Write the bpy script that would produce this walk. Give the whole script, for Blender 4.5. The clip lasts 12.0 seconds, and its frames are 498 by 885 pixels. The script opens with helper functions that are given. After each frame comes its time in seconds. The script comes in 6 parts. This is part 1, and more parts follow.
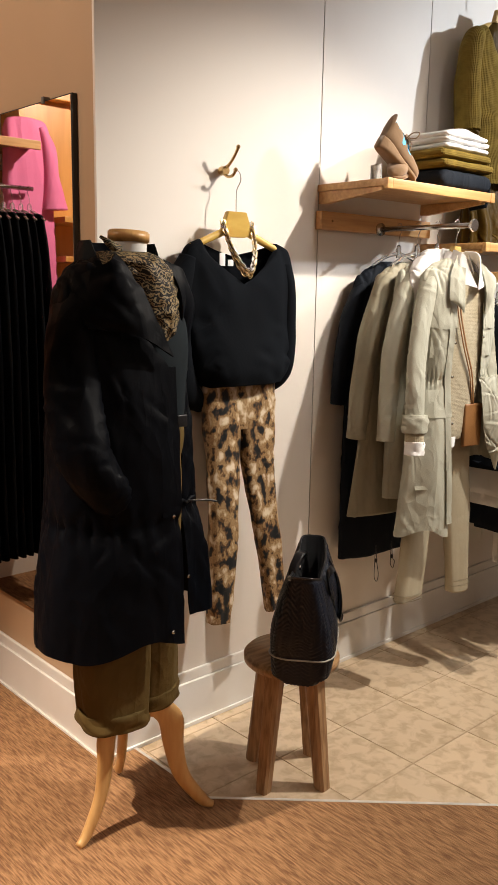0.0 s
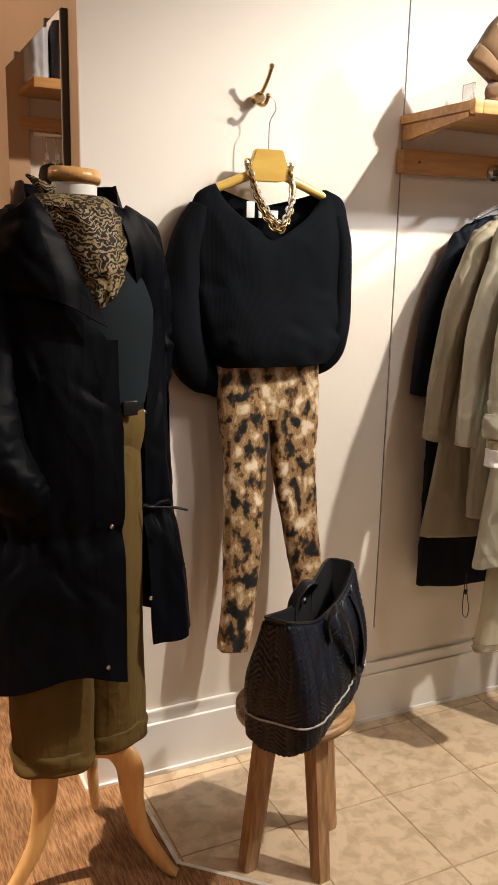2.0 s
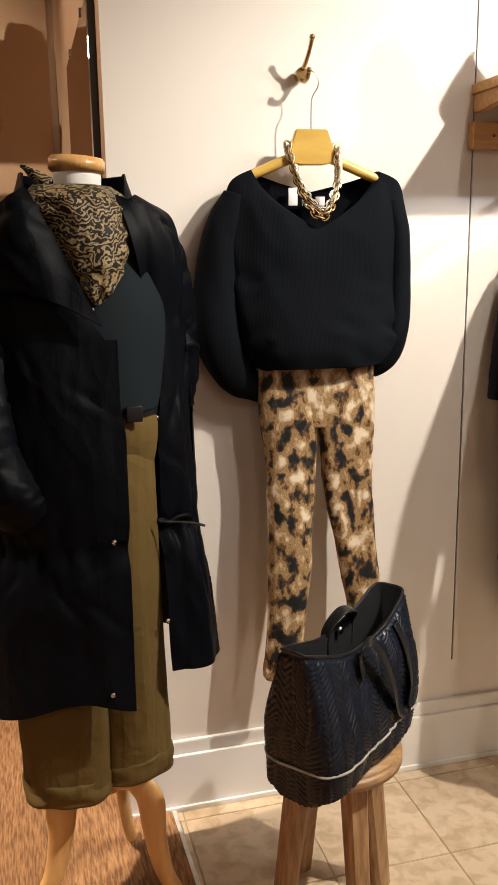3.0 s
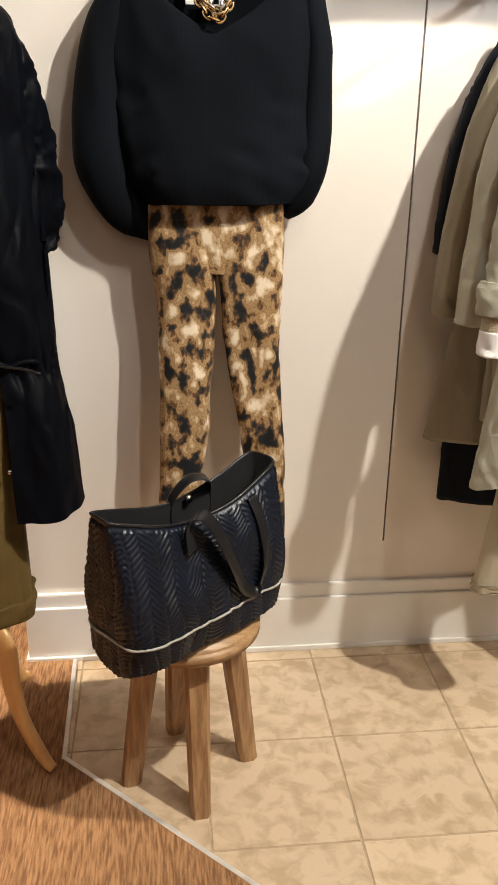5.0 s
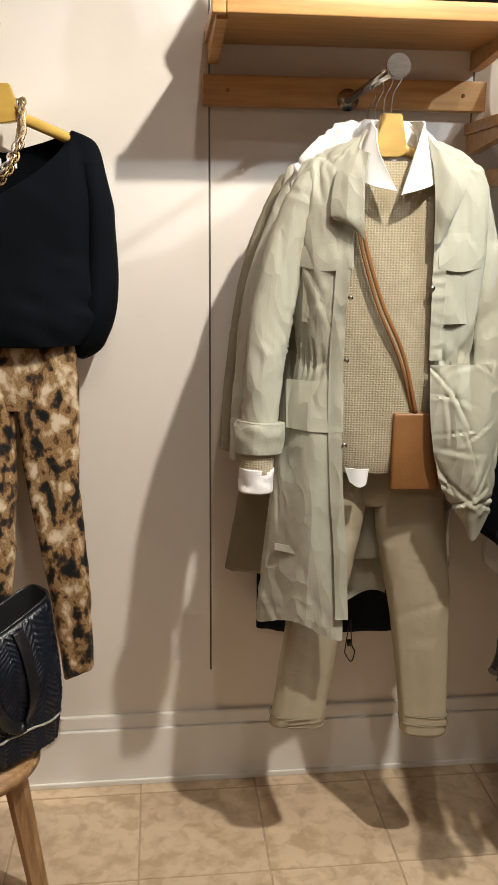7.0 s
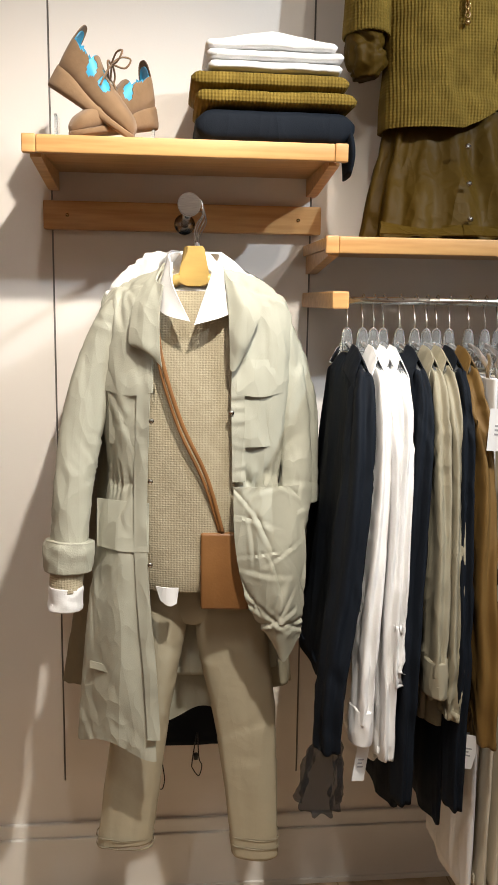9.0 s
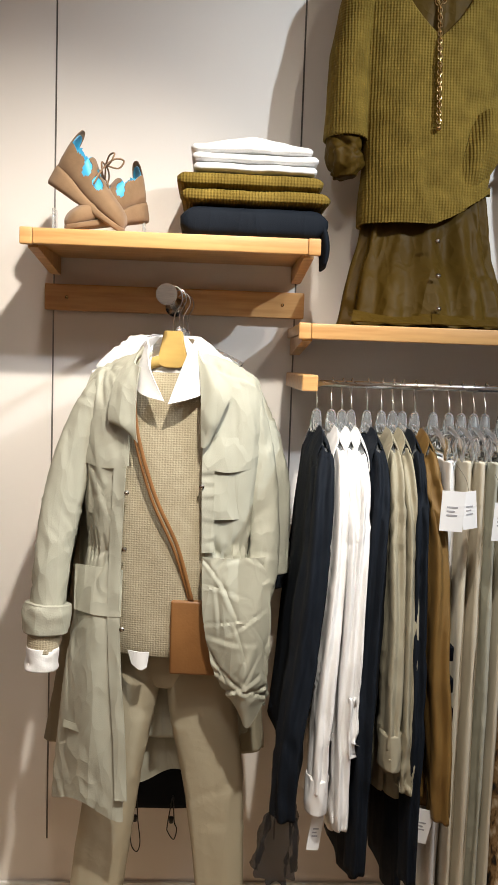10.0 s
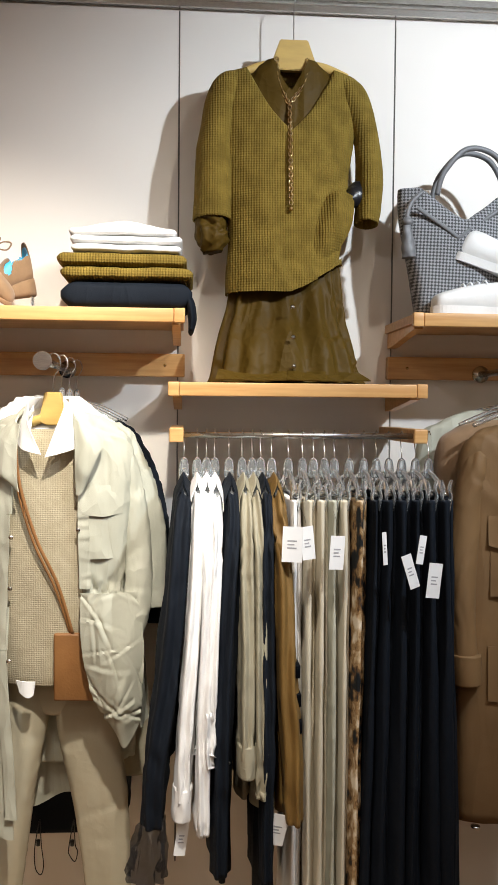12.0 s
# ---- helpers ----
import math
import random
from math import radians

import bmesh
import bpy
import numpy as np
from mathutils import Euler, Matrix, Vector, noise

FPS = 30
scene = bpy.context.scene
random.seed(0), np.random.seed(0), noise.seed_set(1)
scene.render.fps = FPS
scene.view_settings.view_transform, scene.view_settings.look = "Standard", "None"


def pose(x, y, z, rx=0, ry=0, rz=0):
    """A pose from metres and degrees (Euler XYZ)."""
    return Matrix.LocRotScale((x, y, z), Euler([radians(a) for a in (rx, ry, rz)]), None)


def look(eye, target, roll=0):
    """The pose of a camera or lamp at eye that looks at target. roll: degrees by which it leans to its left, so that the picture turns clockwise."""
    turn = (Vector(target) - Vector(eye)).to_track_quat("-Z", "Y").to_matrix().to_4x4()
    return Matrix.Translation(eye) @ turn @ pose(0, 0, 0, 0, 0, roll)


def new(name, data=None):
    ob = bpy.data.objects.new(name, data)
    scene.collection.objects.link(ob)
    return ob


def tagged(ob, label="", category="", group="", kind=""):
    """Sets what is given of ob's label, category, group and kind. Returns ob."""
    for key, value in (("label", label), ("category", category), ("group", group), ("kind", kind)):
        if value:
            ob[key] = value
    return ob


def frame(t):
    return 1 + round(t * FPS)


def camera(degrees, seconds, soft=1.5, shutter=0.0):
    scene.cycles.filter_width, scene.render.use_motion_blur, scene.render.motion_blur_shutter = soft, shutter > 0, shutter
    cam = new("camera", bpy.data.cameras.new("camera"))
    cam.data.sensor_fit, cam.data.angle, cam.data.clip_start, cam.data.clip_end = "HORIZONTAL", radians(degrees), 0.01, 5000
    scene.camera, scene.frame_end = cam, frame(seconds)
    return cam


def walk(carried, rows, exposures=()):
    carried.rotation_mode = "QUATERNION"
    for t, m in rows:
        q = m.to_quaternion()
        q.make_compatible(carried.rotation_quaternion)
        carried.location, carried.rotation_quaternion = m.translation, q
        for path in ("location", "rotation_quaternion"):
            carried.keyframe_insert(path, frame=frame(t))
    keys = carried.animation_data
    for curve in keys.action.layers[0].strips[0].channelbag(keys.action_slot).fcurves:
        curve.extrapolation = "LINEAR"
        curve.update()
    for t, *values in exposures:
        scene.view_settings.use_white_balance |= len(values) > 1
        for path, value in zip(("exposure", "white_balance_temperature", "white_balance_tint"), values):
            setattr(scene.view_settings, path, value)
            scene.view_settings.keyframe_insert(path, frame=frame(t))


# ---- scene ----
cam = camera(33.0, 12.0)
PATH = [
    (0, (-0.314, 0.135, 1.645), (1.012, 1.587, 1.28), 1.0),
    (0.5, (-0.085, 0.152, 1.632), (1.121, 1.699, 1.244), 0.4),
    (1, (0.118, 0.203, 1.619), (1.281, 1.782, 1.225), -0.4),
    (1.5, (0.353, 0.196, 1.617), (1.368, 1.872, 1.217), 0.5),
    (2, (0.575, 0.196, 1.612), (1.418, 1.957, 1.176), 1.3),
    (2.5, (0.761, 0.266, 1.584), (1.409, 2.109, 1.155), 0.4),
    (2.7, (0.828, 0.283, 1.578), (1.413, 2.15, 1.167), -0.3),
    (4.3, (1.357, 0.216, 1.533), (1.641, 2.112, 0.964), 0.4),
    (4.5, (1.429, 0.255, 1.527), (1.685, 2.14, 0.91), 0.3),
    (5, (1.547, 0.362, 1.511), (1.742, 2.209, 0.768), 0.8),
    (5.5, (1.616, 0.425, 1.466), (1.73, 2.247, 0.649), 0.0),
    (6, (1.735, 0.393, 1.495), (1.858, 2.256, 0.78), 0.6),
    (6.5, (1.888, 0.333, 1.562), (2.085, 2.226, 0.948), 1.8),
    (7, (2.031, 0.279, 1.581), (2.241, 2.206, 1.088), 0.5),
    (7.5, (2.143, 0.275, 1.568), (2.38, 2.21, 1.12), -1.7),
    (7.7, (2.188, 0.29, 1.562), (2.447, 2.221, 1.11), -1.8),
    (9.3, (2.504, 0.205, 1.725), (2.663, 2.181, 1.454), 1.8),
    (9.5, (2.535, 0.183, 1.736), (2.665, 2.165, 1.506), 2.2),
    (10, (2.598, 0.121, 1.744), (2.696, 2.109, 1.555), 2.0),
    (10.5, (2.616, 0.076, 1.757), (2.769, 2.061, 1.576), 0.9),
    (11, (2.658, 0.011, 1.762), (2.83, 1.998, 1.615), 0.3),
    (11.5, (2.727, -0.09, 1.774), (2.889, 1.9, 1.667), -0.7),
    (12, (2.853, -0.139, 1.765), (3.004, 1.854, 1.691), 0.5),
]
walk(cam, [(t, look(eye, target, roll)) for t, eye, target, roll in PATH],
     [(0.0, 0.0, 6450, 10), (1.0, 0.04, 6450, 10), (2.0, 0.1, 6500, 10), (2.5, 0.15, 6500, 10), (4.5, 0.24, 6350, 8), (5.5, 0.25, 6300, 7), (6.5, -0.14, 6300, 7),
      (7.5, -0.35, 6400, 8), (9.5, -0.24, 6250, 8), (10.5, -0.27, 6250, 8), (12.0, -0.05, 6250, 8)])

# ---- light ----
world = bpy.data.worlds.new("shop")
world.use_nodes = True
world.node_tree.nodes["Background"].inputs[0].default_value = (1.0, 0.86, 0.72, 1)
world.node_tree.nodes["Background"].inputs[1].default_value = 0.03
scene.world = world


def spot(eye, target, watts, degrees=70, size=0.03, colour=(1.0, 0.83, 0.66), blend=0.7):
    d = bpy.data.lights.new("spot", "SPOT")
    d.energy, d.spot_size, d.shadow_soft_size, d.color, d.spot_blend = watts, radians(degrees), size, colour, blend
    new("spot", d).matrix_world = look(eye, target)


spot((2.87, 0.96, 3.03), (1.60, 2.3, 0.55), 296, 86, colour=(1.0, 0.905, 0.785), blend=0.85)
spot((3.65, 0.85, 3.03), (2.0, 2.4, 0.9), 46, 84, colour=(1.0, 0.885, 0.76))
spot((2.25, 0.80, 3.03), (1.65, 2.1, 0.2), 48, 84, colour=(1.0, 0.90, 0.78), blend=0.8)
spot((2.28, 0.44, 3.03), (3.2, 2.3, 1.5), 16, 70, colour=(1.0, 0.93, 0.86))
spot((-0.5, 2.4, 3.03), (0.1, 2.3, 0.0), 640, 58)
spot((4.3, 0.74, 3.03), (3.55, 2.4, 2.1), 185, 80, colour=(0.86, 0.93, 1.0))
# Two unseen spots added to brighten the far bay and the tan side wall.
spot((-0.3, 3.05, 3.03), (0.0, 4.4, 1.9), 140, 95)
spot((-0.8, 3.0, 3.03), (1.07, 3.0, 2.2), 95, 60)
# Unseen area lamps, added as a weak warm fill for the whole room.
for at in ((-1.2, -1.2), (1.5, -1.6), (4.2, -1.4)):
    d = bpy.data.lights.new("fill_area", "AREA")
    d.energy, d.size, d.color = 11.5, 0.6, (1.0, 0.84, 0.70)
    new("fill_area", d).matrix_world = pose(at[0], at[1], 3.08)


# ---- materials ----
def material(name, base, rough=0.6, metal=0.0, second=None, scale=6.0, detail=4.0, stretch=(1, 1, 1), bumps=(), sheen=0.0,
             mix=(0.35, 0.65), island=0.0, glass=0.0, ior=1.5, coat=0.0, distort=0.0, spec=0.5):
    """A Principled material: two tones mixed by noise, and relief from noise or wave textures: (kind, scale, strength, stretch)."""
    m = bpy.data.materials.new(name)
    m.use_nodes = True
    t = m.node_tree
    n, link = t.nodes, t.links.new
    b = n["Principled BSDF"]
    b.inputs["Roughness"].default_value, b.inputs["Metallic"].default_value = rough, metal
    b.inputs["Sheen Weight"].default_value, b.inputs["Transmission Weight"].default_value = sheen, glass
    b.inputs["IOR"].default_value, b.inputs["Coat Weight"].default_value, b.inputs["Specular IOR Level"].default_value = ior, coat, spec
    co = n.new("ShaderNodeTexCoord")

    def mapped(st):
        mp = n.new("ShaderNodeMapping")
        mp.inputs["Scale"].default_value = st
        link(co.outputs["Object"], mp.inputs["Vector"])
        return mp.outputs["Vector"]

    second = second or tuple(c * 0.82 for c in base)
    tex = n.new("ShaderNodeTexNoise")
    tex.inputs["Scale"].default_value, tex.inputs["Detail"].default_value = scale, detail
    tex.inputs["Distortion"].default_value = distort
    vec = mapped(stretch)
    if island:
        pick = n.new("ShaderNodeObjectInfo")
        shift = n.new("ShaderNodeVectorMath")
        shift.operation = "MULTIPLY_ADD"
        link(pick.outputs["Random"], shift.inputs[0])
        shift.inputs[1].default_value = (37, 53, 71)
        link(vec, shift.inputs[2])
        vec = shift.outputs["Vector"]
    link(vec, tex.inputs["Vector"])
    ramp = n.new("ShaderNodeValToRGB")
    ramp.color_ramp.elements[0].position, ramp.color_ramp.elements[1].position = mix
    ramp.color_ramp.elements[0].color, ramp.color_ramp.elements[1].color = (*second, 1), (*base, 1)
    link(tex.outputs["Fac"], ramp.inputs["Fac"])
    out = ramp.outputs["Color"]
    if island:
        info = n.new("ShaderNodeObjectInfo")
        hsv = n.new("ShaderNodeHueSaturation")
        rng = n.new("ShaderNodeMapRange")
        rng.inputs["To Min"].default_value, rng.inputs["To Max"].default_value = 1 - island, 1 + island
        link(info.outputs["Random"], rng.inputs["Value"])
        link(rng.outputs["Result"], hsv.inputs["Value"])
        link(out, hsv.inputs["Color"])
        out = hsv.outputs["Color"]
    link(out, b.inputs["Base Color"])
    normal = None
    for kind, sc, strength, st in bumps:
        if kind.startswith("wave"):
            w = n.new("ShaderNodeTexWave")
            w.bands_direction = {"wave": "X", "wavez": "Z", "waved": "DIAGONAL"}[kind]
            w.inputs["Scale"].default_value, w.inputs["Distortion"].default_value = sc, 0.6
            w.inputs["Detail"].default_value = 1.0
            link(mapped(st), w.inputs["Vector"])
            h = w.outputs["Fac"]
        elif kind == "crumple":
            shake = n.new("ShaderNodeTexNoise")
            shake.inputs["Scale"].default_value, shake.inputs["Detail"].default_value = sc * 0.55, 2.0
            link(mapped(st), shake.inputs["Vector"])
            add = n.new("ShaderNodeVectorMath")
            add.operation = "MULTIPLY_ADD"
            link(shake.outputs["Color"], add.inputs[0])
            add.inputs[1].default_value = (2.6 / sc, 2.6 / sc, 2.6 / sc)
            link(mapped(st), add.inputs[2])
            w = n.new("ShaderNodeTexVoronoi")
            w.inputs["Scale"].default_value = sc
            link(add.outputs["Vector"], w.inputs["Vector"])
            h = w.outputs["Distance"]
        elif kind == "cell":
            w = n.new("ShaderNodeTexVoronoi")
            w.inputs["Scale"].default_value = sc
            link(mapped(st), w.inputs["Vector"])
            h = w.outputs["Distance"]
        else:
            w = n.new("ShaderNodeTexNoise")
            w.inputs["Scale"].default_value, w.inputs["Detail"].default_value = sc, 4.0
            link(mapped(st), w.inputs["Vector"])
            h = w.outputs["Fac"]
        bp = n.new("ShaderNodeBump")
        bp.inputs["Strength"].default_value, bp.inputs["Distance"].default_value = strength, 0.016 if kind == "crumple" else 0.004
        link(h, bp.inputs["Height"])
        if normal:
            link(normal, bp.inputs["Normal"])
        normal = bp.outputs["Normal"]
    if normal:
        link(normal, b.inputs["Normal"])
    return m


ONE = (1, 1, 1)
WEAVE = (("crumple", 6, 0.36, (2.2, 2.2, 0.4)), ("crumple", 14, 0.15, (1.3, 1.3, 0.8)), ("noise", 500, 0.15, ONE))
CRISP = (("crumple", 5.5, 0.5, (2.4, 2.4, 0.42)), ("crumple", 15, 0.34, (1.3, 1.3, 0.75)), ("noise", 500, 0.12, ONE))
paint = material("cream_wall_paint", (0.80, 0.75, 0.69), 0.55, second=(0.77, 0.71, 0.65), scale=1.5, bumps=(("noise", 180, 0.05, ONE),))
tan_paint = material("tan_wall_paint", (0.55, 0.38, 0.24), 0.6, second=(0.50, 0.34, 0.21), scale=1.2, bumps=(("noise", 180, 0.06, ONE),))
trim_paint = material("white_gloss_paint", (0.83, 0.81, 0.78), 0.32, second=(0.77, 0.75, 0.71), scale=4, bumps=(("noise", 25, 0.05, ONE),))
ceiling_paint = material("ceiling_paint", (0.80, 0.79, 0.77), 0.8, scale=2)
slot_metal = material("dark_slot_metal", (0.22, 0.20, 0.18), 0.5, 0.4, scale=30)
steel = material("brushed_steel", (0.62, 0.60, 0.57), 0.22, 1.0, second=(0.5, 0.48, 0.46), scale=60, stretch=(1, 1, 12))
brass = material("aged_brass", (0.62, 0.44, 0.20), 0.25, 1.0, second=(0.40, 0.27, 0.12), scale=25)
gold = material("gold_chain_metal", (0.80, 0.62, 0.34), 0.18, 1.0, second=(0.6, 0.45, 0.22), scale=60)
tile_mat = material("travertine_tile", (0.64, 0.50, 0.345), 0.34, second=(0.48, 0.355, 0.225), scale=20, detail=12, mix=(0.36, 0.56), island=0.05,
                    distort=0.5, bumps=(("noise", 14, 0.10, ONE), ("noise", 90, 0.05, ONE)))
grout = material("grout", (0.50, 0.38, 0.25), 0.9, scale=40, bumps=(("noise", 120, 0.3, ONE),))
carpet_mat = material("brown_streaked_carpet", (0.42, 0.225, 0.10), 0.95, second=(0.19, 0.090, 0.038), scale=38, detail=6, stretch=(5.0, 0.55, 1),
                      mix=(0.36, 0.64), bumps=(("noise", 60, 1.0, (5, 0.8, 1)), ("noise", 400, 0.8, ONE)))
edging_mat = material("pale_metal_edging", (0.75, 0.72, 0.68), 0.35, 0.4, scale=30)
shelf_wood = material("golden_oak", (0.62, 0.36, 0.14), 0.38, second=(0.50, 0.26, 0.09), scale=5, stretch=(1, 14, 14), detail=5,
                      bumps=(("noise", 6, 0.12, (1, 16, 16)),))
stool_wood = material("worn_oak", (0.46, 0.28, 0.14), 0.45, second=(0.25, 0.135, 0.06), scale=8, stretch=(9, 9, 1), detail=6,
                      bumps=(("noise", 10, 0.25, (9, 9, 1)),))
seat_wood = material("worn_oak_seat", (0.50, 0.31, 0.15), 0.4, second=(0.27, 0.15, 0.065), scale=7, stretch=(1, 9, 9), detail=6,
                     bumps=(("noise", 8, 0.25, (1, 10, 10)),))
form_wood = material("varnished_beech", (0.66, 0.40, 0.16), 0.3, second=(0.56, 0.31, 0.11), scale=6, stretch=(6, 6, 1), coat=0.2)
form_cloth = material("white_jersey", (0.78, 0.77, 0.75), 0.8, scale=20, bumps=(("noise", 300, 0.1, ONE),))
hanger_gold = material("yellow_lacquered_wood", (0.62, 0.42, 0.10), 0.26, second=(0.52, 0.33, 0.07), scale=6, stretch=(1, 8, 4), coat=0.4,
                       bumps=(("noise", 12, 0.1, (2, 8, 1)),))
pale_hanger = material("pale_beech_hanger", (0.60, 0.40, 0.12), 0.4, scale=8, stretch=(1, 8, 4))
black_cotton = material("black_coated_cotton", (0.0022, 0.0029, 0.0050), 0.5, second=(0.0015, 0.0020, 0.0036), scale=3, bumps=(("crumple", 4.5, 0.5, (2.2, 2.2, 0.5)), ("crumple", 12, 0.25, (1.3, 1.3, 0.8)), ("noise", 500, 0.15, ONE)), spec=0.075)
black_knit = material("black_rib_knit", (0.0034, 0.0048, 0.0074), 0.9, second=(0.0025, 0.0035, 0.0054), scale=5, spec=0.10,
                      bumps=(("noise", 7, 0.4, ONE), ("wave", 95, 0.10, ONE)))
navy_top = material("dark_teal_jersey", (0.006, 0.011, 0.015), 0.85, scale=4, spec=0.2, bumps=(("noise", 8, 0.3, ONE),))
navy_cotton = material("navy_cotton", (0.0052, 0.0082, 0.0140), 0.8, second=(0.0038, 0.006, 0.0105), scale=4, bumps=WEAVE, spec=0.18)
olive_twill = material("olive_twill", (0.125, 0.084, 0.027), 0.8, second=(0.095, 0.062, 0.019), scale=3, bumps=(("crumple", 6, 0.6, (2.6, 2.6, 0.25)), ("crumple", 24, 0.2, ONE), ("noise", 500, 0.15, ONE)), spec=0.15)
beige_cotton = material("stone_beige_cotton", (0.415, 0.410, 0.330), 0.66, second=(0.365, 0.358, 0.285), scale=4, bumps=CRISP)
beige_dark = material("beige_cotton", (0.33, 0.300, 0.215), 0.7, second=(0.285, 0.256, 0.180), scale=4, bumps=CRISP)
beige_knit = material("sand_rib_knit", (0.40, 0.345, 0.235), 0.9, second=(0.35, 0.30, 0.20), scale=45, sheen=0.1,
                      bumps=(("wave", 52, 0.16, (1, 0.1, 0.05)), ("wavez", 60, 0.16, ONE), ("noise", 260, 0.35, ONE), ("noise", 14, 0.3, ONE)))
chino = material("sand_chino_twill", (0.42, 0.372, 0.265), 0.75, second=(0.375, 0.33, 0.232), scale=4, bumps=(("crumple", 6, 0.22, (2.0, 2.0, 0.4)), ("crumple", 30, 0.06, ONE), ("noise", 600, 0.1, ONE)))
cream_cotton = material("cream_cotton_twill", (0.60, 0.54, 0.42), 0.75, second=(0.53, 0.475, 0.365), scale=4, bumps=(("crumple", 6, 0.22, (2.0, 2.0, 0.4)), ("noise", 600, 0.1, ONE)))
white_cotton = material("white_cotton", (0.82, 0.81, 0.80), 0.7, second=(0.74, 0.73, 0.72), scale=4, bumps=(("crumple", 9, 0.4, (2.2, 2.2, 0.5)), ("noise", 600, 0.1, ONE)))
olive_knit = material("olive_waffle_knit", (0.205, 0.138, 0.026), 0.9, second=(0.145, 0.096, 0.017), scale=22, spec=0.15,
                      bumps=(("wave", 42, 0.45, ONE), ("wavez", 44, 0.22, ONE), ("noise", 9, 0.3, ONE)))
olive_satin = material("olive_satin", (0.080, 0.047, 0.007), 0.5, second=(0.060, 0.034, 0.005), scale=3, spec=0.09, bumps=(("crumple", 7, 0.55, (2.4, 2.4, 0.4)), ("crumple", 26, 0.2, ONE)))
brown_cotton = material("brown_cotton", (0.19, 0.105, 0.038), 0.75, second=(0.145, 0.078, 0.027), scale=4, bumps=WEAVE)
mustard = material("mustard_brown_cotton", (0.185, 0.102, 0.021), 0.7, second=(0.145, 0.079, 0.016), scale=4, bumps=WEAVE)
tan_leather = material("tan_leather", (0.25, 0.115, 0.036), 0.5, second=(0.20, 0.088, 0.026), scale=8, bumps=(("noise", 150, 0.15, ONE),))
black_leather = material("black_leather", (0.012, 0.012, 0.014), 0.3, scale=8, bumps=(("noise", 150, 0.2, ONE),))
bag_cloth = material("black_quilted_nylon", (0.006, 0.010, 0.021), 0.36, second=(0.004, 0.006, 0.011), scale=9, spec=0.40, bumps=(("noise", 60, 0.25, ONE),))
bag_lining = material("black_lining", (0.008, 0.008, 0.009), 0.8, scale=20, spec=0.1, bumps=(("noise", 30, 0.3, ONE),))
piping_mat = material("grey_piping", (0.42, 0.40, 0.36), 0.6, scale=30)
suede = material("taupe_suede", (0.24, 0.145, 0.075), 0.9, second=(0.18, 0.105, 0.05), scale=14, sheen=0.2, bumps=(("noise", 90, 0.2, ONE),))
blue_lining = material("bright_blue_lining", (0.05, 0.36, 0.60), 0.5, scale=10)
clear = material("clear_plastic", (0.93, 0.97, 1.0), 0.04, second=(0.88, 0.94, 0.99), glass=0.90, ior=1.46, scale=3)
blue_cotton = material("pale_blue_cotton", (0.55, 0.60, 0.70), 0.75, second=(0.42, 0.47, 0.58), scale=9, bumps=WEAVE)
paper = material("white_paper_tag", (0.82, 0.82, 0.82), 0.6, second=(0.76, 0.76, 0.77), scale=12)
print_ink = material("grey_print", (0.38, 0.38, 0.40), 0.7, scale=20)
grey_weave = material("grey_straw_weave", (0.22, 0.22, 0.23), 0.8, second=(0.15, 0.15, 0.155), scale=25, bumps=(("noise", 90, 0.6, ONE),))
grey_leather = material("grey_leather", (0.16, 0.16, 0.165), 0.5, scale=10, bumps=(("noise", 150, 0.15, ONE),))
white_leather = material("white_leather", (0.78, 0.76, 0.73), 0.45, second=(0.7, 0.68, 0.65), scale=12, bumps=(("noise", 200, 0.1, ONE),))
mirror_mat = material("mirror_silver", (0.9, 0.9, 0.89), 0.015, 1.0, second=(0.89, 0.89, 0.88), scale=1)
dark_frame = material("dark_mirror_edge", (0.02, 0.016, 0.014), 0.4, scale=10)
pink_cloth = material("pink_crepe", (0.80, 0.20, 0.42), 0.75, second=(0.72, 0.16, 0.36), scale=4, bumps=WEAVE)
orange_wood = material("orange_maple_panel", (0.66, 0.33, 0.09), 0.35, second=(0.55, 0.25, 0.06), scale=3, stretch=(6, 6, 0.6))


def layered(m, scale, stops, stretch=ONE, detail=5.0, distort=0.6, kind="noise"):
    """Replace a material's two tones by a print of several colours."""
    n, link = m.node_tree.nodes, m.node_tree.links.new
    co = n.new("ShaderNodeTexCoord")
    mp = n.new("ShaderNodeMapping")
    mp.inputs["Scale"].default_value = stretch
    link(co.outputs["Object"], mp.inputs["Vector"])
    if kind == "noise":
        tex = n.new("ShaderNodeTexNoise")
        tex.inputs["Detail"].default_value, tex.inputs["Distortion"].default_value = detail, distort
    else:
        tex = n.new("ShaderNodeTexWave")
        tex.wave_type = "RINGS"
        tex.inputs["Detail"].default_value, tex.inputs["Distortion"].default_value = detail, distort
        tex.inputs["Detail Scale"].default_value = 1.2
    tex.inputs["Scale"].default_value = scale
    link(mp.outputs["Vector"], tex.inputs["Vector"])
    ramp = n.new("ShaderNodeValToRGB")
    e = ramp.color_ramp.elements
    while len(e) < len(stops):
        e.new(0.5)
    for k, (p, c) in zip(e, stops):
        k.position, k.color = p, (*c, 1)
    link(tex.outputs["Fac"], ramp.inputs["Fac"])
    link(ramp.outputs["Color"], n["Principled BSDF"].inputs["Base Color"])
    return m


tulle = material("sheer_black_tulle", (0.012, 0.012, 0.014), 0.7, scale=60, bumps=(("noise", 120, 0.4, ONE),))
tulle.node_tree.nodes["Principled BSDF"].inputs["Alpha"].default_value = 0.5


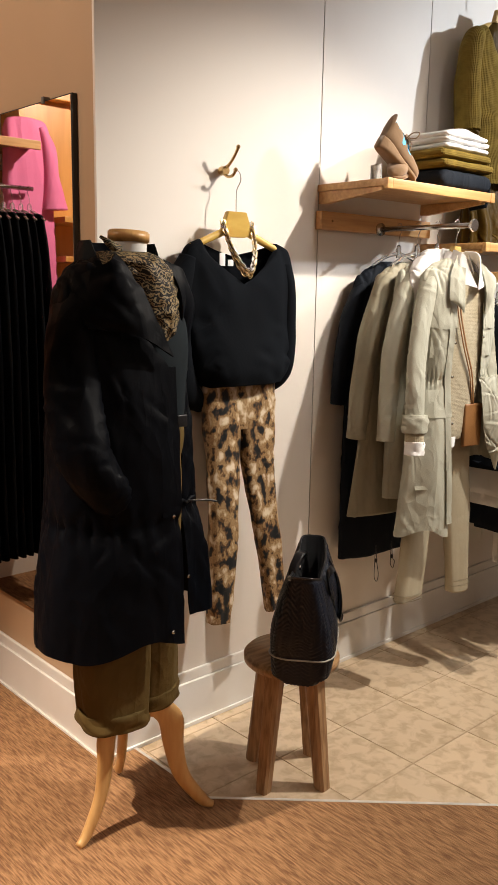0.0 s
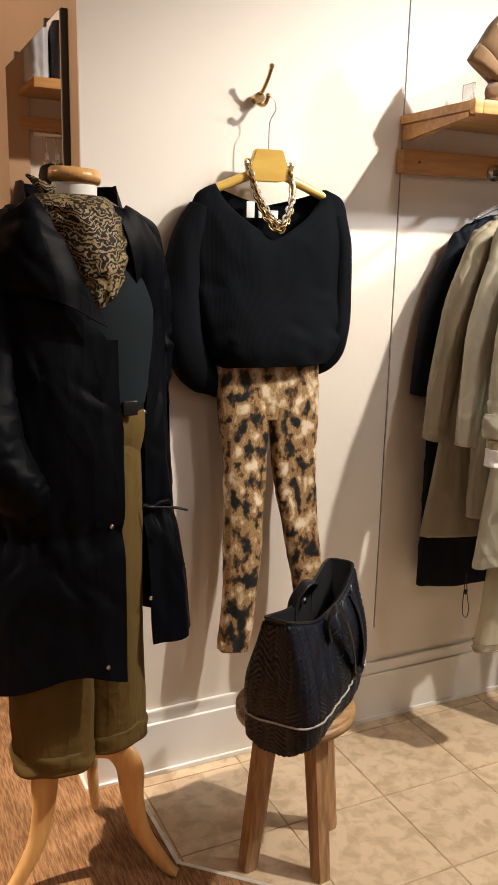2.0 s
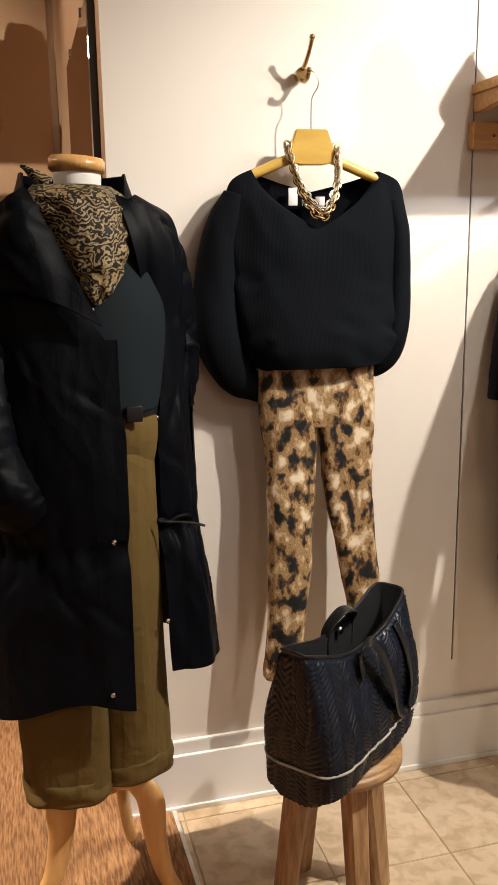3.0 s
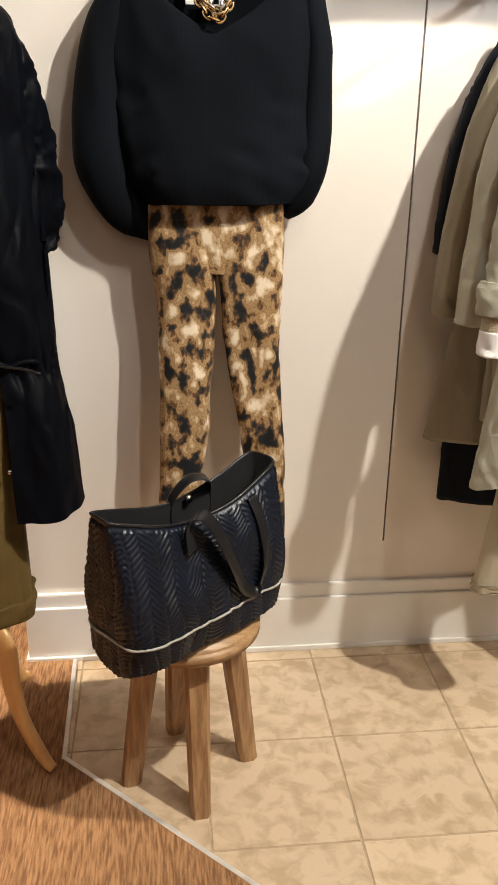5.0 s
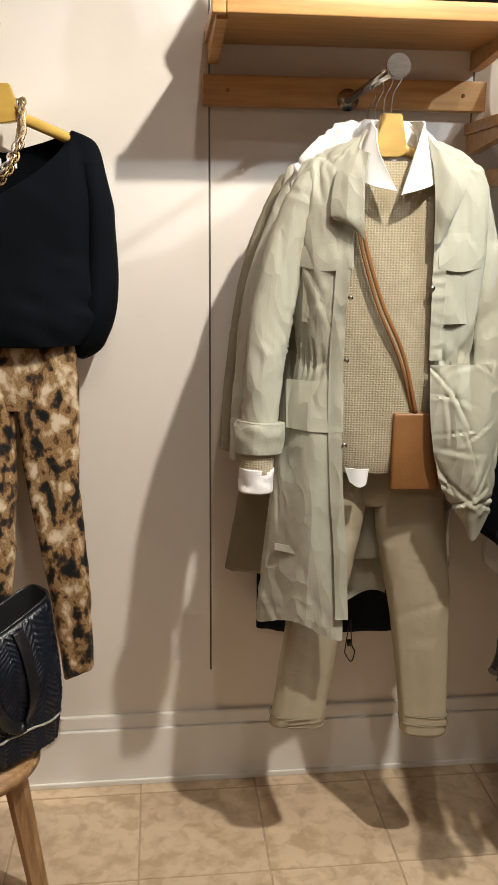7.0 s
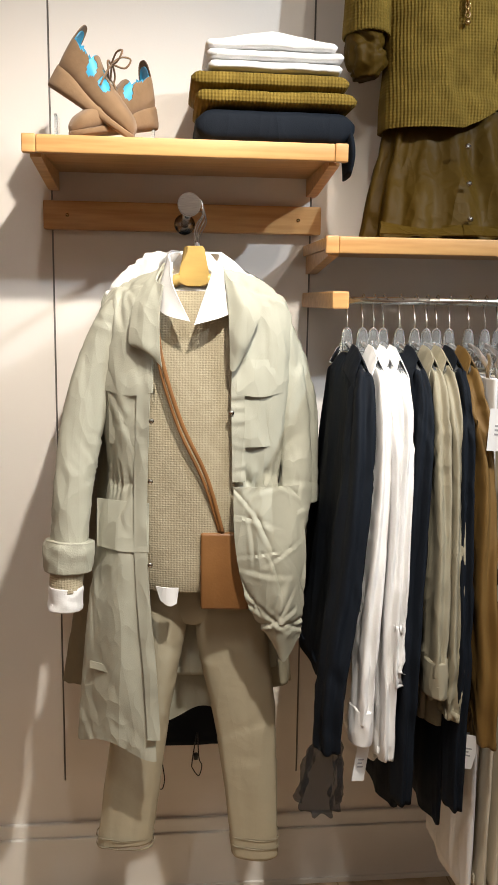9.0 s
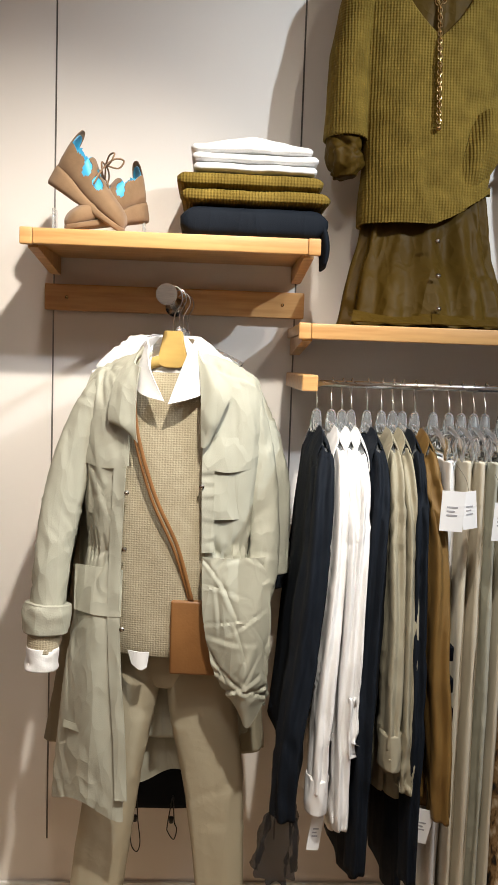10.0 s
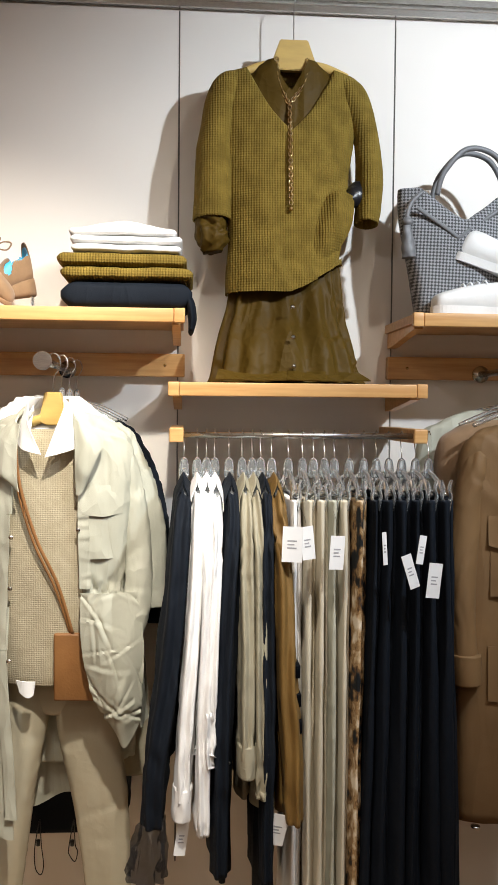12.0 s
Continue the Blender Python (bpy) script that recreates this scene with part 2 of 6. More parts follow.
def checked(m, size, one, two):
    """Replace a material's tones by a small diagonal check."""
    n, link = m.node_tree.nodes, m.node_tree.links.new
    co, mp, ck = n.new("ShaderNodeTexCoord"), n.new("ShaderNodeMapping"), n.new("ShaderNodeTexChecker")
    mp.inputs["Rotation"].default_value = (0, radians(42), 0)
    mp.inputs["Scale"].default_value = (1, 0.02, 1)
    ck.inputs["Scale"].default_value = size
    ck.inputs["Color1"].default_value, ck.inputs["Color2"].default_value = (*one, 1), (*two, 1)
    link(co.outputs["Object"], mp.inputs["Vector"])
    link(mp.outputs["Vector"], ck.inputs["Vector"])
    link(ck.outputs["Color"], n["Principled BSDF"].inputs["Base Color"])
    return m


checked(grey_weave, 150.0, (0.30, 0.30, 0.31), (0.06, 0.06, 0.063))
print_cloth = layered(material("tie_dye_satin", (0.4, 0.3, 0.2), 0.5, bumps=(("crumple", 5, 0.3, (2.0, 2.0, 0.4)),), spec=0.25), 27.0,
                      ((0.395, (0.010, 0.012, 0.014)), (0.42, (0.028, 0.026, 0.024)), (0.46, (0.13, 0.066, 0.026)), (0.505, (0.36, 0.235, 0.115)),
                       (0.535, (0.25, 0.145, 0.062)), (0.575, (0.46, 0.33, 0.19)), (0.66, (0.70, 0.60, 0.46))), (1.1, 1.1, 0.75), 10.0, 0.1)
paisley = layered(material("paisley_satin", (0.3, 0.2, 0.1), 0.62, spec=0.2, bumps=(("crumple", 9, 0.6, (1.6, 1.6, 0.8)),)), 40.0,
                  ((0.30, (0.010, 0.008, 0.006)), (0.60, (0.016, 0.012, 0.008)), (0.70, (0.52, 0.43, 0.26)), (0.80, (0.03, 0.02, 0.014)), (0.93, (0.27, 0.19, 0.09))),
                  ONE, 3.0, 16.0, "wave")


# ---- building blocks ----
def finish(name, bm, mat, smooth=True):
    me = bpy.data.meshes.new(name)
    if smooth:
        for f in bm.faces:
            f.smooth = True
    bm.normal_update()
    bm.to_mesh(me)
    bm.free()
    for k in mat if isinstance(mat, (tuple, list)) else (mat,):
        me.materials.append(k)
    return me


STAND = {"place": Matrix(), "turn": Matrix(), "scale": Matrix()}


def stand(drawn, real, turn=0.0, scale=1.0):
    """Set down the display that follows: its drawn point comes to the real one, turned about the upright and scaled."""
    STAND["turn"] = Matrix.Rotation(radians(turn), 4, "Z")
    STAND["scale"] = Matrix.Diagonal((scale, scale, scale, 1))
    STAND["place"] = Matrix.Translation(real) @ STAND["turn"] @ STAND["scale"] @ Matrix.Translation([-c for c in drawn])


def placed(m):
    """A drawn pose where the display stands, with no scale in it."""
    return Matrix.Translation(STAND["place"] @ m.translation) @ STAND["turn"] @ m.to_3x3().to_4x4()


def thing(name, at, label, category, group="", kind="", rz=0.0):
    """An Empty at the base of a thing."""
    ob = new(name)
    ob.matrix_world = placed(pose(*at, 0, 0, rz))
    ob.empty_display_size = 0.05
    return tagged(ob, label, category, group, kind)


def root(ob):
    return root(ob.parent) if ob.parent else ob


def part(name, bm, mat, parent, label="", local=False, smooth=True):
    """Link a bmesh as one mesh under a thing or a part; its coordinates are the drawing's, or the thing's own if local."""
    bm.transform(STAND["scale"] if local else root(parent).matrix_basis.inverted() @ STAND["place"])
    ob = new(name, finish(name, bm, mat, smooth))
    ob.parent = parent
    return tagged(ob, label)


def solo(name, bm, mat, at, label, category, group="", kind="", smooth=True, rz=0.0):
    """A thing of one mesh, built in the drawing's coordinates and given its origin at its base."""
    m = placed(pose(*at, 0, 0, rz))
    bm.transform(m.inverted() @ STAND["place"])
    ob = new(name, finish(name, bm, mat, smooth))
    ob.matrix_world = m
    return tagged(ob, label, category, group, kind)


def box(bm, x0, x1, y0, y1, z0, z1, bevel=0.0, turn=None):
    got = bmesh.ops.create_cube(bm, size=1)
    m = Matrix.Translation(((x0 + x1) / 2, (y0 + y1) / 2, (z0 + z1) / 2)) @ Matrix.Diagonal((x1 - x0, y1 - y0, z1 - z0, 1))
    bmesh.ops.transform(bm, matrix=(turn or Matrix()) @ m, verts=got["verts"])
    if bevel:
        edges = list({e for v in got["verts"] for e in v.link_edges})
        bmesh.ops.bevel(bm, geom=edges, offset=bevel, segments=2, affect="EDGES", profile=0.6)
    return bm


def skin(bm, rings, closed=True, cap0=False, cap1=False):
    """Join rings of points to a surface."""
    rows = [[bm.verts.new(p) for p in r] for r in rings]
    n = len(rows[0])
    for a, b in zip(rows, rows[1:]):
        for k in range(n if closed else n - 1):
            bm.faces.new((a[k], a[(k + 1) % n], b[(k + 1) % n], b[k]))
    if cap0:
        bm.faces.new(rows[0][::-1])
    if cap1:
        bm.faces.new(rows[-1])
    return rows


def curve(rows, n):
    """Catmull-Rom through rows of numbers, n samples."""
    p = np.array(rows, float)
    out = []
    for s in np.linspace(0, len(p) - 1, n):
        i = min(int(s), len(p) - 2)
        f = s - i
        a, b, c, d = p[max(i - 1, 0)], p[i], p[i + 1], p[min(i + 2, len(p) - 1)]
        out.append(0.5 * (2 * b + (c - a) * f + (2 * a - 5 * b + 4 * c - d) * f * f + (3 * b - a - 3 * c + d) * f ** 3))
    return out


def wrinkle(p, seed, size=9.0):
    """Crisp creases for cloth at the point p, -1 to 1."""
    v = Vector((p[0] * size + p[2] * size * 0.22 + seed * 3.1, p[1] * size, p[2] * size * 0.42 - seed))
    return 1 - 2.2 * abs(noise.noise(v) + 0.4 * noise.noise(v * 2.3))


def tube(bm, pts, sizes, n=16, count=0, fold=0.0, seed=0, size=9.0, hollow=0.0, cap0=True, side=Vector((0, 1, 0)), pleat=(0, 0.0)):
    """A tube along pts; sizes (across, deep) at each; deep is along side. hollow: how far the end is turned in."""
    count = count or 8 * (len(pts) - 1)
    path = [Vector(p) for p in curve(pts, count)]
    rad = curve(sizes, count)
    rings = []
    for i, p in enumerate(path):
        t = (path[min(i + 1, count - 1)] - path[max(i - 1, 0)]).normalized()
        u = t.cross(side).normalized()
        v = u.cross(t).normalized()
        ring = []
        for k in range(n):
            a = 2 * math.pi * k / n
            d = u * math.cos(a) * rad[i][0] + v * math.sin(a) * rad[i][1]
            if pleat[0]:
                d *= 1 + pleat[1] * math.sin(pleat[0] * a + 4 * noise.noise(Vector((i * 0.06, seed * 1.3, 0.5))))
            q = p + d
            if fold:
                q += d.normalized() * fold * wrinkle(q, seed, size)
            ring.append(q)
        rings.append(ring)
    if hollow:
        t = (path[-1] - path[-2]).normalized()
        c = path[-1]
        rings.append([c + (q - c) * 0.9 + t * 0.001 for q in rings[-1]])
        rings.append([c + (q - c) * 0.9 - t * hollow for q in rings[-2]])
    skin(bm, rings, True, cap0, True)
    return rings


def drape(bm, secs, nz=40, na=60, power=2.4, fold=0.008, waves=7, seed=0, crease=0.004, size=8.0, front=None, hollow=0.03, cap0=True, hem=None, grow=True, neck=None, gather=None):
    """Hanging cloth: cross-sections (z, x, y, half width, half depth) from top to bottom, with folds that grow downwards.
    front: an opening in the front from front(z)[0] to front(z)[1] in x; hem: lift of the lower edge by x."""
    rows = curve(secs, nz)
    rings = []
    for i, (z, cx, cy, hw, hd) in enumerate(rows):
        f = i / (nz - 1)
        a0, a1 = 0.0, 2 * math.pi
        if front:
            xl, xr = front(z)
            # angles count from the front, -y, through +x
            a0 = math.asin(max(-1, min(1, (xr - cx) / hw)))
            a1 = 2 * math.pi + math.asin(max(-1, min(1, (xl - cx) / hw)))
        ring = []
        for k in range(na):
            a = a0 + (a1 - a0) * k / (na - 1 if front else na)
            c, s_ = math.sin(a), -math.cos(a)
            x = cx + hw * math.copysign(abs(c) ** (2 / power), c)
            y = cy + hd * math.copysign(abs(s_) ** (2 / power), s_)
            w = (0.25 + 0.75 * f) if grow else 1.0
            ph = 2.5 * noise.noise(Vector((seed * 1.7, f * 2.0, 0.3)))
            d = fold * w * (0.6 * math.sin(waves * a + seed * 2.1 + ph) + noise.noise(Vector((c * 2.2 + seed, s_ * 2.2, z * 2.0))))
            d += crease * wrinkle((x, y, z), seed, size)
            if gather:
                near = math.exp(-((z - gather[0]) / 0.030) ** 2)
                d += near * (gather[1] * math.sin(gather[2] * a + 2 * noise.noise(Vector((a * 3, z * 20, 1)))) - gather[1] * 1.2)
            nrm = Vector((c * hd, s_ * hw, 0)).normalized()
            q = Vector((x, y, z)) + nrm * d
            if hem:
                q.z += hem(q.x) * max(0, (f - 0.6) / 0.4) ** 2
            if neck:
                q.z -= neck(q.x, s_ < 0) * max(0, 1 - f / 0.5)
            ring.append(q)
        rings.append(ring)
    if hollow and not front:
        c = sum(rings[-1], Vector()) / na
        rings.append([c + (q - c) * 0.93 for q in rings[-1]])
        rings.append([c + (q - c) * 0.9 + Vector((0, 0, hollow)) for q in rings[-2]])
    skin(bm, rings, not front, cap0 and not front, bool(hollow) and not front)
    return rings


def thicken(ob, t=0.004):
    m = ob.modifiers.new("thickness", "SOLIDIFY")
    m.thickness, m.offset = t, -1
    e = ob.modifiers.new("crisp_edge", "EDGE_SPLIT")
    e.split_angle = radians(50)
    return ob


def creases(bm, count, seed, amp=0.004, long=0.09, wide=0.008, steep=0.5, low=None, high=None):
    """Press random creases into cloth: each a ridge beside a furrow along a short line, steep: 0 level, 1 upright."""
    rng = np.random.RandomState(seed)
    bm.normal_update()
    bm.verts.ensure_lookup_table()
    co = np.array([v.co for v in bm.verts])
    nr = np.array([v.normal for v in bm.verts])
    pick = np.arange(len(co))
    if low is not None:
        pick = pick[(co[:, 2] > low) & (co[:, 2] < high)]
    if not len(pick):
        return bm
    move = np.zeros(len(co))
    for _ in range(count):
        k = rng.choice(pick)
        n = nr[k]
        flat = np.cross(n, (0, 0, 1.0))
        flat /= max(1e-6, np.linalg.norm(flat))
        up = np.cross(flat, n)
        ang = rng.normal(math.pi / 2 * steep, 0.45) * rng.choice((-1, 1))
        t = flat * math.cos(ang) + up * math.sin(ang)
        b = np.cross(n, t)
        d = co - co[k]
        ln = long * rng.uniform(0.5, 1.4)
        w = wide * rng.uniform(0.7, 1.5)
        along, across, off = d @ t, d @ b + 1.5 * (d @ t) ** 2 * rng.uniform(-2, 2), np.abs(d @ n)
        body = np.exp(-(along / (ln * 0.5)) ** 2) * (off < 0.035) * (nr @ n > 0)
        a = amp * rng.uniform(0.4, 1.2)
        move += body * a * (np.exp(-(across / w) ** 2) - 0.75 * np.exp(-((across - 1.7 * w) / w) ** 2))
    move = np.clip(move, -2.2 * amp, 2.2 * amp)
    for v, m, n in zip(bm.verts, move, nr):
        v.co += Vector(n) * m
    return bm


def ball(bm, at, r, scale=ONE, u=12, v=8):
    got = bmesh.ops.create_uvsphere(bm, u_segments=u, v_segments=v, radius=r)
    bmesh.ops.transform(bm, matrix=Matrix.Translation(at) @ Matrix.Diagonal((*scale, 1)), verts=got["verts"])
    return bm


def disc(bm, at, r, depth, axis="Y", n=24, r2=None):
    got = bmesh.ops.create_cone(bm, cap_ends=True, segments=n, radius1=r, radius2=r if r2 is None else r2, depth=depth)
    turn = {"Z": Matrix(), "Y": Matrix.Rotation(radians(90), 4, "X"), "X": Matrix.Rotation(radians(90), 4, "Y")}[axis]
    bmesh.ops.transform(bm, matrix=Matrix.Translation(at) @ turn, verts=got["verts"])
    return bm


def B():
    return bmesh.new()


def sheet(bm, rows, nu=14, nv=14, crease=0.003, seed=0, size=10.0):
    """A curved sheet through rows of points."""
    across = [curve(r, nu) for r in rows]
    down = [curve([a[k] for a in across], nv) for k in range(nu)]
    grid = []
    for v in range(nv):
        grid.append([Vector(down[u][v]) for u in range(nu)])
        for q in grid[-1]:
            q.y += crease * wrinkle(q, seed, size)
    skin(bm, grid, False)
    return bm


def face_y(secs, x, z, power=2.4):
    """The front of a drape's cross-sections at x and z."""
    rows = sorted(secs)
    zs = [r[0] for r in rows]
    cx, cy, hw, hd = (np.interp(z, zs, [r[k] for r in rows]) for k in (1, 2, 3, 4))
    u = min(0.97, abs((x - cx) / hw))
    return cy - hd * (1 - u ** power) ** (1 / power)


def patch(secs, x0, x1, z0, z1, off=0.007, tip=0.0, seed=0, slope=0.0):
    """A flap or pocket lying on a drape's front; tip: how far its lower middle hangs."""
    rows = []
    for f in (0, 0.5, 1):
        row = []
        for g in (0, 0.5, 1):
            x = x0 + (x1 - x0) * g
            z = z1 + (z0 - z1) * f + slope * g - (tip if f == 1 and g == 0.5 else 0)
            row.append((x, face_y(secs, x, z) - off * (0.25 + 0.75 * f), z))
        rows.append(row)
    return sheet(B(), rows, 10, 8, 0.0012, seed, 20)


def wire_hanger(parent, x, y, z0, z1, mat):
    """The wire crook of a hanger, from the block at z0 up over the support at z1."""
    k = 0.018
    pts = [(x, y, z0), (x, y, z1 - 0.07), (x + k * 0.2, y, z1 - 0.045), (x + k, y, z1 - 0.02), (x + k * 0.8, y, z1 + 0.005), (x, y, z1 + 0.014), (x - k * 0.8, y, z1 + 0.004)]
    bm = B()
    tube(bm, pts, [(0.0017, 0.0017)] * 7, 6, 40)
    return part("crook", bm, mat, parent, "bent wire crook")


def chain(bm, pts, link=0.012, r=0.0022, wide=0.6):
    """Interlocked oval links along pts."""
    path = [Vector(q) for q in curve(pts, 240)]
    acc, k = 0.0, 0
    for a, b in zip(path, path[1:]):
        acc += (b - a).length
        if acc < link * 0.72:
            continue
        acc, k = 0.0, k + 1
        t = (b - a).normalized()
        u = t.cross(Vector((0, 1, 0))).normalized() if k % 2 else Vector((0, 1, 0)).cross(t).normalized().cross(t).normalized()
        rings = []
        for i in range(10):
            w = 2 * math.pi * i / 10
            c = a + t * math.cos(w) * link * 0.62 + u * math.sin(w) * link * wide * 0.6
            n1 = (t * math.cos(w) + u * math.sin(w)).normalized()
            n2 = t.cross(u).normalized()
            rings.append([c + (n1 * math.cos(q) + n2 * math.sin(q)) * r for q in (0.0, 1.57, 3.14, 4.71)])
        skin(bm, rings + [rings[0]])


# ---- structure ----
WALL, CORNER, BACK = 2.47, 1.157, 4.40
SEAMS = (2.165, 2.828, 3.495, 4.16)

wall = solo("wall_north", box(B(), CORNER + 0.151, 6.5, WALL + 0.012, WALL + 0.16, 0, 3.12), paint, (3.8, WALL + 0.1, 0), "cream painted shop display wall", "wall", kind="structure", smooth=False)
edges = (CORNER - 0.0025,) + SEAMS + (6.5,)
for a, b in zip(edges, edges[1:]):
    part("panel", box(B(), a + 0.0025, b - 0.0025, WALL, WALL + 0.0115, 0.345, 2.98), paint, wall, smooth=False)
part("panel", box(B(), CORNER, 6.5, WALL, WALL + 0.0115, 0.0, 0.345), paint, wall, smooth=False)
for x in SEAMS:
    part("slotted_strip", box(B(), x - 0.0022, x + 0.0022, WALL + 0.003, WALL + 0.0118, 0.345, 2.98), slot_metal, wall, "dark slotted metal strip")
bm = box(B(), CORNER, 6.5, WALL - 0.018, WALL - 0.0005, 2.985, 3.005)
box(bm, CORNER, 6.5, WALL - 0.03, WALL - 0.0005, 3.016, 3.035)
solo("trim_top", bm, steel, (3.8, WALL, 2.98), "brushed metal track along the wall top", "track", kind="structure", smooth=False)

bm = box(B(), CORNER - 0.022, 6.5, WALL - 0.022, WALL - 0.0005, 0, 0.176, 0.003)
box(bm, CORNER - 0.014, 6.5, WALL - 0.014, WALL - 0.0005, 0.1755, 0.219, 0.006)
box(bm, CORNER - 0.030, 6.5, WALL - 0.030, WALL - 0.0215, 0, 0.016, 0.003)
solo("baseboard", bm, trim_paint, (3.8, WALL, 0), "white glossy two-step wooden baseboard", "baseboard", kind="structure", smooth=False)

side = solo("wall_side", box(B(), CORNER + 0.0005, CORNER + 0.15, WALL + 0.012, BACK, 0, 3.12), tan_paint, (CORNER, 3.4, 0), "tan painted side wall", "wall", kind="structure", smooth=False)
bm = box(B(), CORNER - 0.022, CORNER, WALL, BACK, 0, 0.176, 0.003)
box(bm, CORNER - 0.014, CORNER, WALL, BACK, 0.1755, 0.219, 0.006)
box(bm, CORNER - 0.030, CORNER - 0.0215, WALL - 0.0215, BACK, 0, 0.016, 0.003)
solo("baseboard_side", bm, trim_paint, (CORNER, 4, 0), "white glossy two-step wooden baseboard", "baseboard", kind="structure", smooth=False)
for nm, b6, mt in (("wall_west", (-3.6, -3.45, -3.0, BACK, 0, 3.12), tan_paint), ("wall_south", (-3.6, 6.5, -3.15, -3.0, 0, 3.12), paint),
                   ("wall_east", (6.5, 6.65, -3.15, 2.63, 0, 3.12), paint), ("wall_back", (-3.6, CORNER + 0.15, BACK, BACK + 0.15, 0, 3.12), paint)):
    solo(nm, box(B(), *b6), mt, ((b6[0] + b6[1]) / 2, (b6[2] + b6[3]) / 2, 0), "plain painted shop wall", "wall", kind="structure", smooth=False)
solo("ceiling", box(B(), -3.6, 6.65, -3.15, BACK + 0.15, 3.12, 3.27), ceiling_paint, (1.5, 1.5, 3.12), "white painted shop ceiling", "ceiling", kind="structure", smooth=False)

ground = solo("floor", box(B(), -3.6, 6.65, -3.15, BACK + 0.15, -0.2, -0.0025), grout, (0, 0, 0), "beige stone tiled shop floor with grout joints", "floor", kind="structure", smooth=False)

EDGE = ((1.263, 2.441), (1.272, 2.040), (1.888, 1.462), (6.0, -2.395))
bm = B()
outline = [Vector((x, y, 0.007)) for x, y in EDGE] + [Vector((6.0, -3.0, 0.007)), Vector((-3.45, -3.0, 0.007)), Vector((-3.45, BACK, 0.007)), Vector((CORNER - 0.030, BACK, 0.007)), Vector((CORNER - 0.030, 2.441, 0.007))]
top = bm.faces.new([bm.verts.new(p) for p in outline])
ext = bmesh.ops.extrude_face_region(bm, geom=[top])
bmesh.ops.translate(bm, vec=(0, 0, -0.0055), verts=[v for v in ext["geom"] if isinstance(v, bmesh.types.BMVert)])
bmesh.ops.recalc_face_normals(bm, faces=bm.faces)
solo("carpet", bm, carpet_mat, (0, 0, 0), "brown streaked short-pile carpet with a mitred edge", "carpet", kind="structure", smooth=False)
bm = B()
for (xa, ya), (xb, yb) in zip(EDGE, EDGE[1:]):
    d = Vector((xb - xa, yb - ya, 0))
    m = Matrix.Translation((xa, ya, 0)) @ Matrix.Rotation(math.atan2(d.y, d.x), 4, "Z")
    box(bm, -0.004, d.length + 0.004, -0.003, 0.009, 0.0, 0.0085, 0.002, m)
solo("trim_carpet_edge", bm, edging_mat, (1.3, 2.0, 0), "pale metal edging strip between carpet and tile", "edging strip", kind="structure", smooth=False)

# mirror on the side wall
MIR = CORNER - 0.019
mirror = thing("wall_mirror", (MIR, 3.0, 0.42), "tall frameless wall mirror with a dark edge", "mirror")
part("backing", box(B(), MIR + 0.0015, MIR + 0.0185, 2.575, 3.395, 0.415, 2.232), dark_frame, mirror, "dark mirror backing", smooth=False)
part("glass", box(B(), MIR - 0.0025, MIR + 0.001, 2.580, 3.390, 0.42, 2.227), mirror_mat, mirror, "mirrored glass", smooth=False)
for y in (2.752, 3.21):
    part("clip", box(B(), MIR - 0.006, MIR + 0.0185, y - 0.008, y + 0.008, 2.222, 2.244, 0.002), slot_metal, mirror, "small dark metal clip")


# ---- shelves ----
FRONT = 2.12


def display_shelf(x0, x1, z, label, lip=0.036, brackets=True):
    """A wall shelf with a lipped front, two sloping brackets."""
    t = thing("wall_shelf", ((x0 + x1) / 2, WALL, z), label, "shelf", "wall shelves")
    part("board", box(B(), x0 + 0.004, x1 - 0.004, FRONT + 0.020, WALL - 0.002, z - 0.026, z, 0.002), shelf_wood, t)
    part("front_lip", box(B(), x0 + 0.030, x1 - 0.030, FRONT, FRONT + 0.0195, z - lip, z + 0.001, 0.003), shelf_wood, t)
    for a, b in ((x0, x0 + 0.0295), (x1 - 0.0295, x1)):
        part("end_block", box(B(), a, b, FRONT - 0.001, FRONT + 0.0197, z - lip - 0.001, z + 0.002, 0.003), shelf_wood, t, "end-grain corner block")
    if brackets:
        for x in (x0 + 0.012, x1 - 0.036):
            bm = B()
            prof = ((WALL - 0.003, z - 0.027), (FRONT + 0.037, z - 0.027), (FRONT + 0.037, z - 0.04), (WALL - 0.04, z - 0.072), (WALL - 0.003, z - 0.072))
            skin(bm, [[(x, y, k) for y, k in prof], [(x + 0.024, y, k) for y, k in prof]], True, True, True)
            part("bracket", bm, shelf_wood, t, smooth=False)
    return t


shelf_a = display_shelf(2.149, 2.850, 2.037, "golden oak wall shelf holding sandals and folded knitwear")
shelf_b = display_shelf(2.806, 3.514, 1.841, "golden oak wall shelf above a hanging rail")
shelf_c = display_shelf(3.471, 4.172, 2.037, "golden oak wall shelf holding a woven handbag")


def back_rail(x0, x1, z0, z1):
    t = solo("wall_rail", box(B(), x0, x1, WALL - 0.036, WALL - 0.001, z0, z1, 0.004), shelf_wood, ((x0 + x1) / 2, WALL, z0), "golden oak batten fixed to the wall", "batten", "wall battens", smooth=False)
    for x in (x0 + 0.06, x1 - 0.06):
        part("screw", disc(B(), (x, WALL - 0.0365, (z0 + z1) / 2), 0.0045, 0.003, n=14), brass, t, "countersunk brass screw")
    return t


back_rail(2.147, 2.850, 1.868, 1.938)
back_rail(3.478, 4.18, 1.868, 1.938)


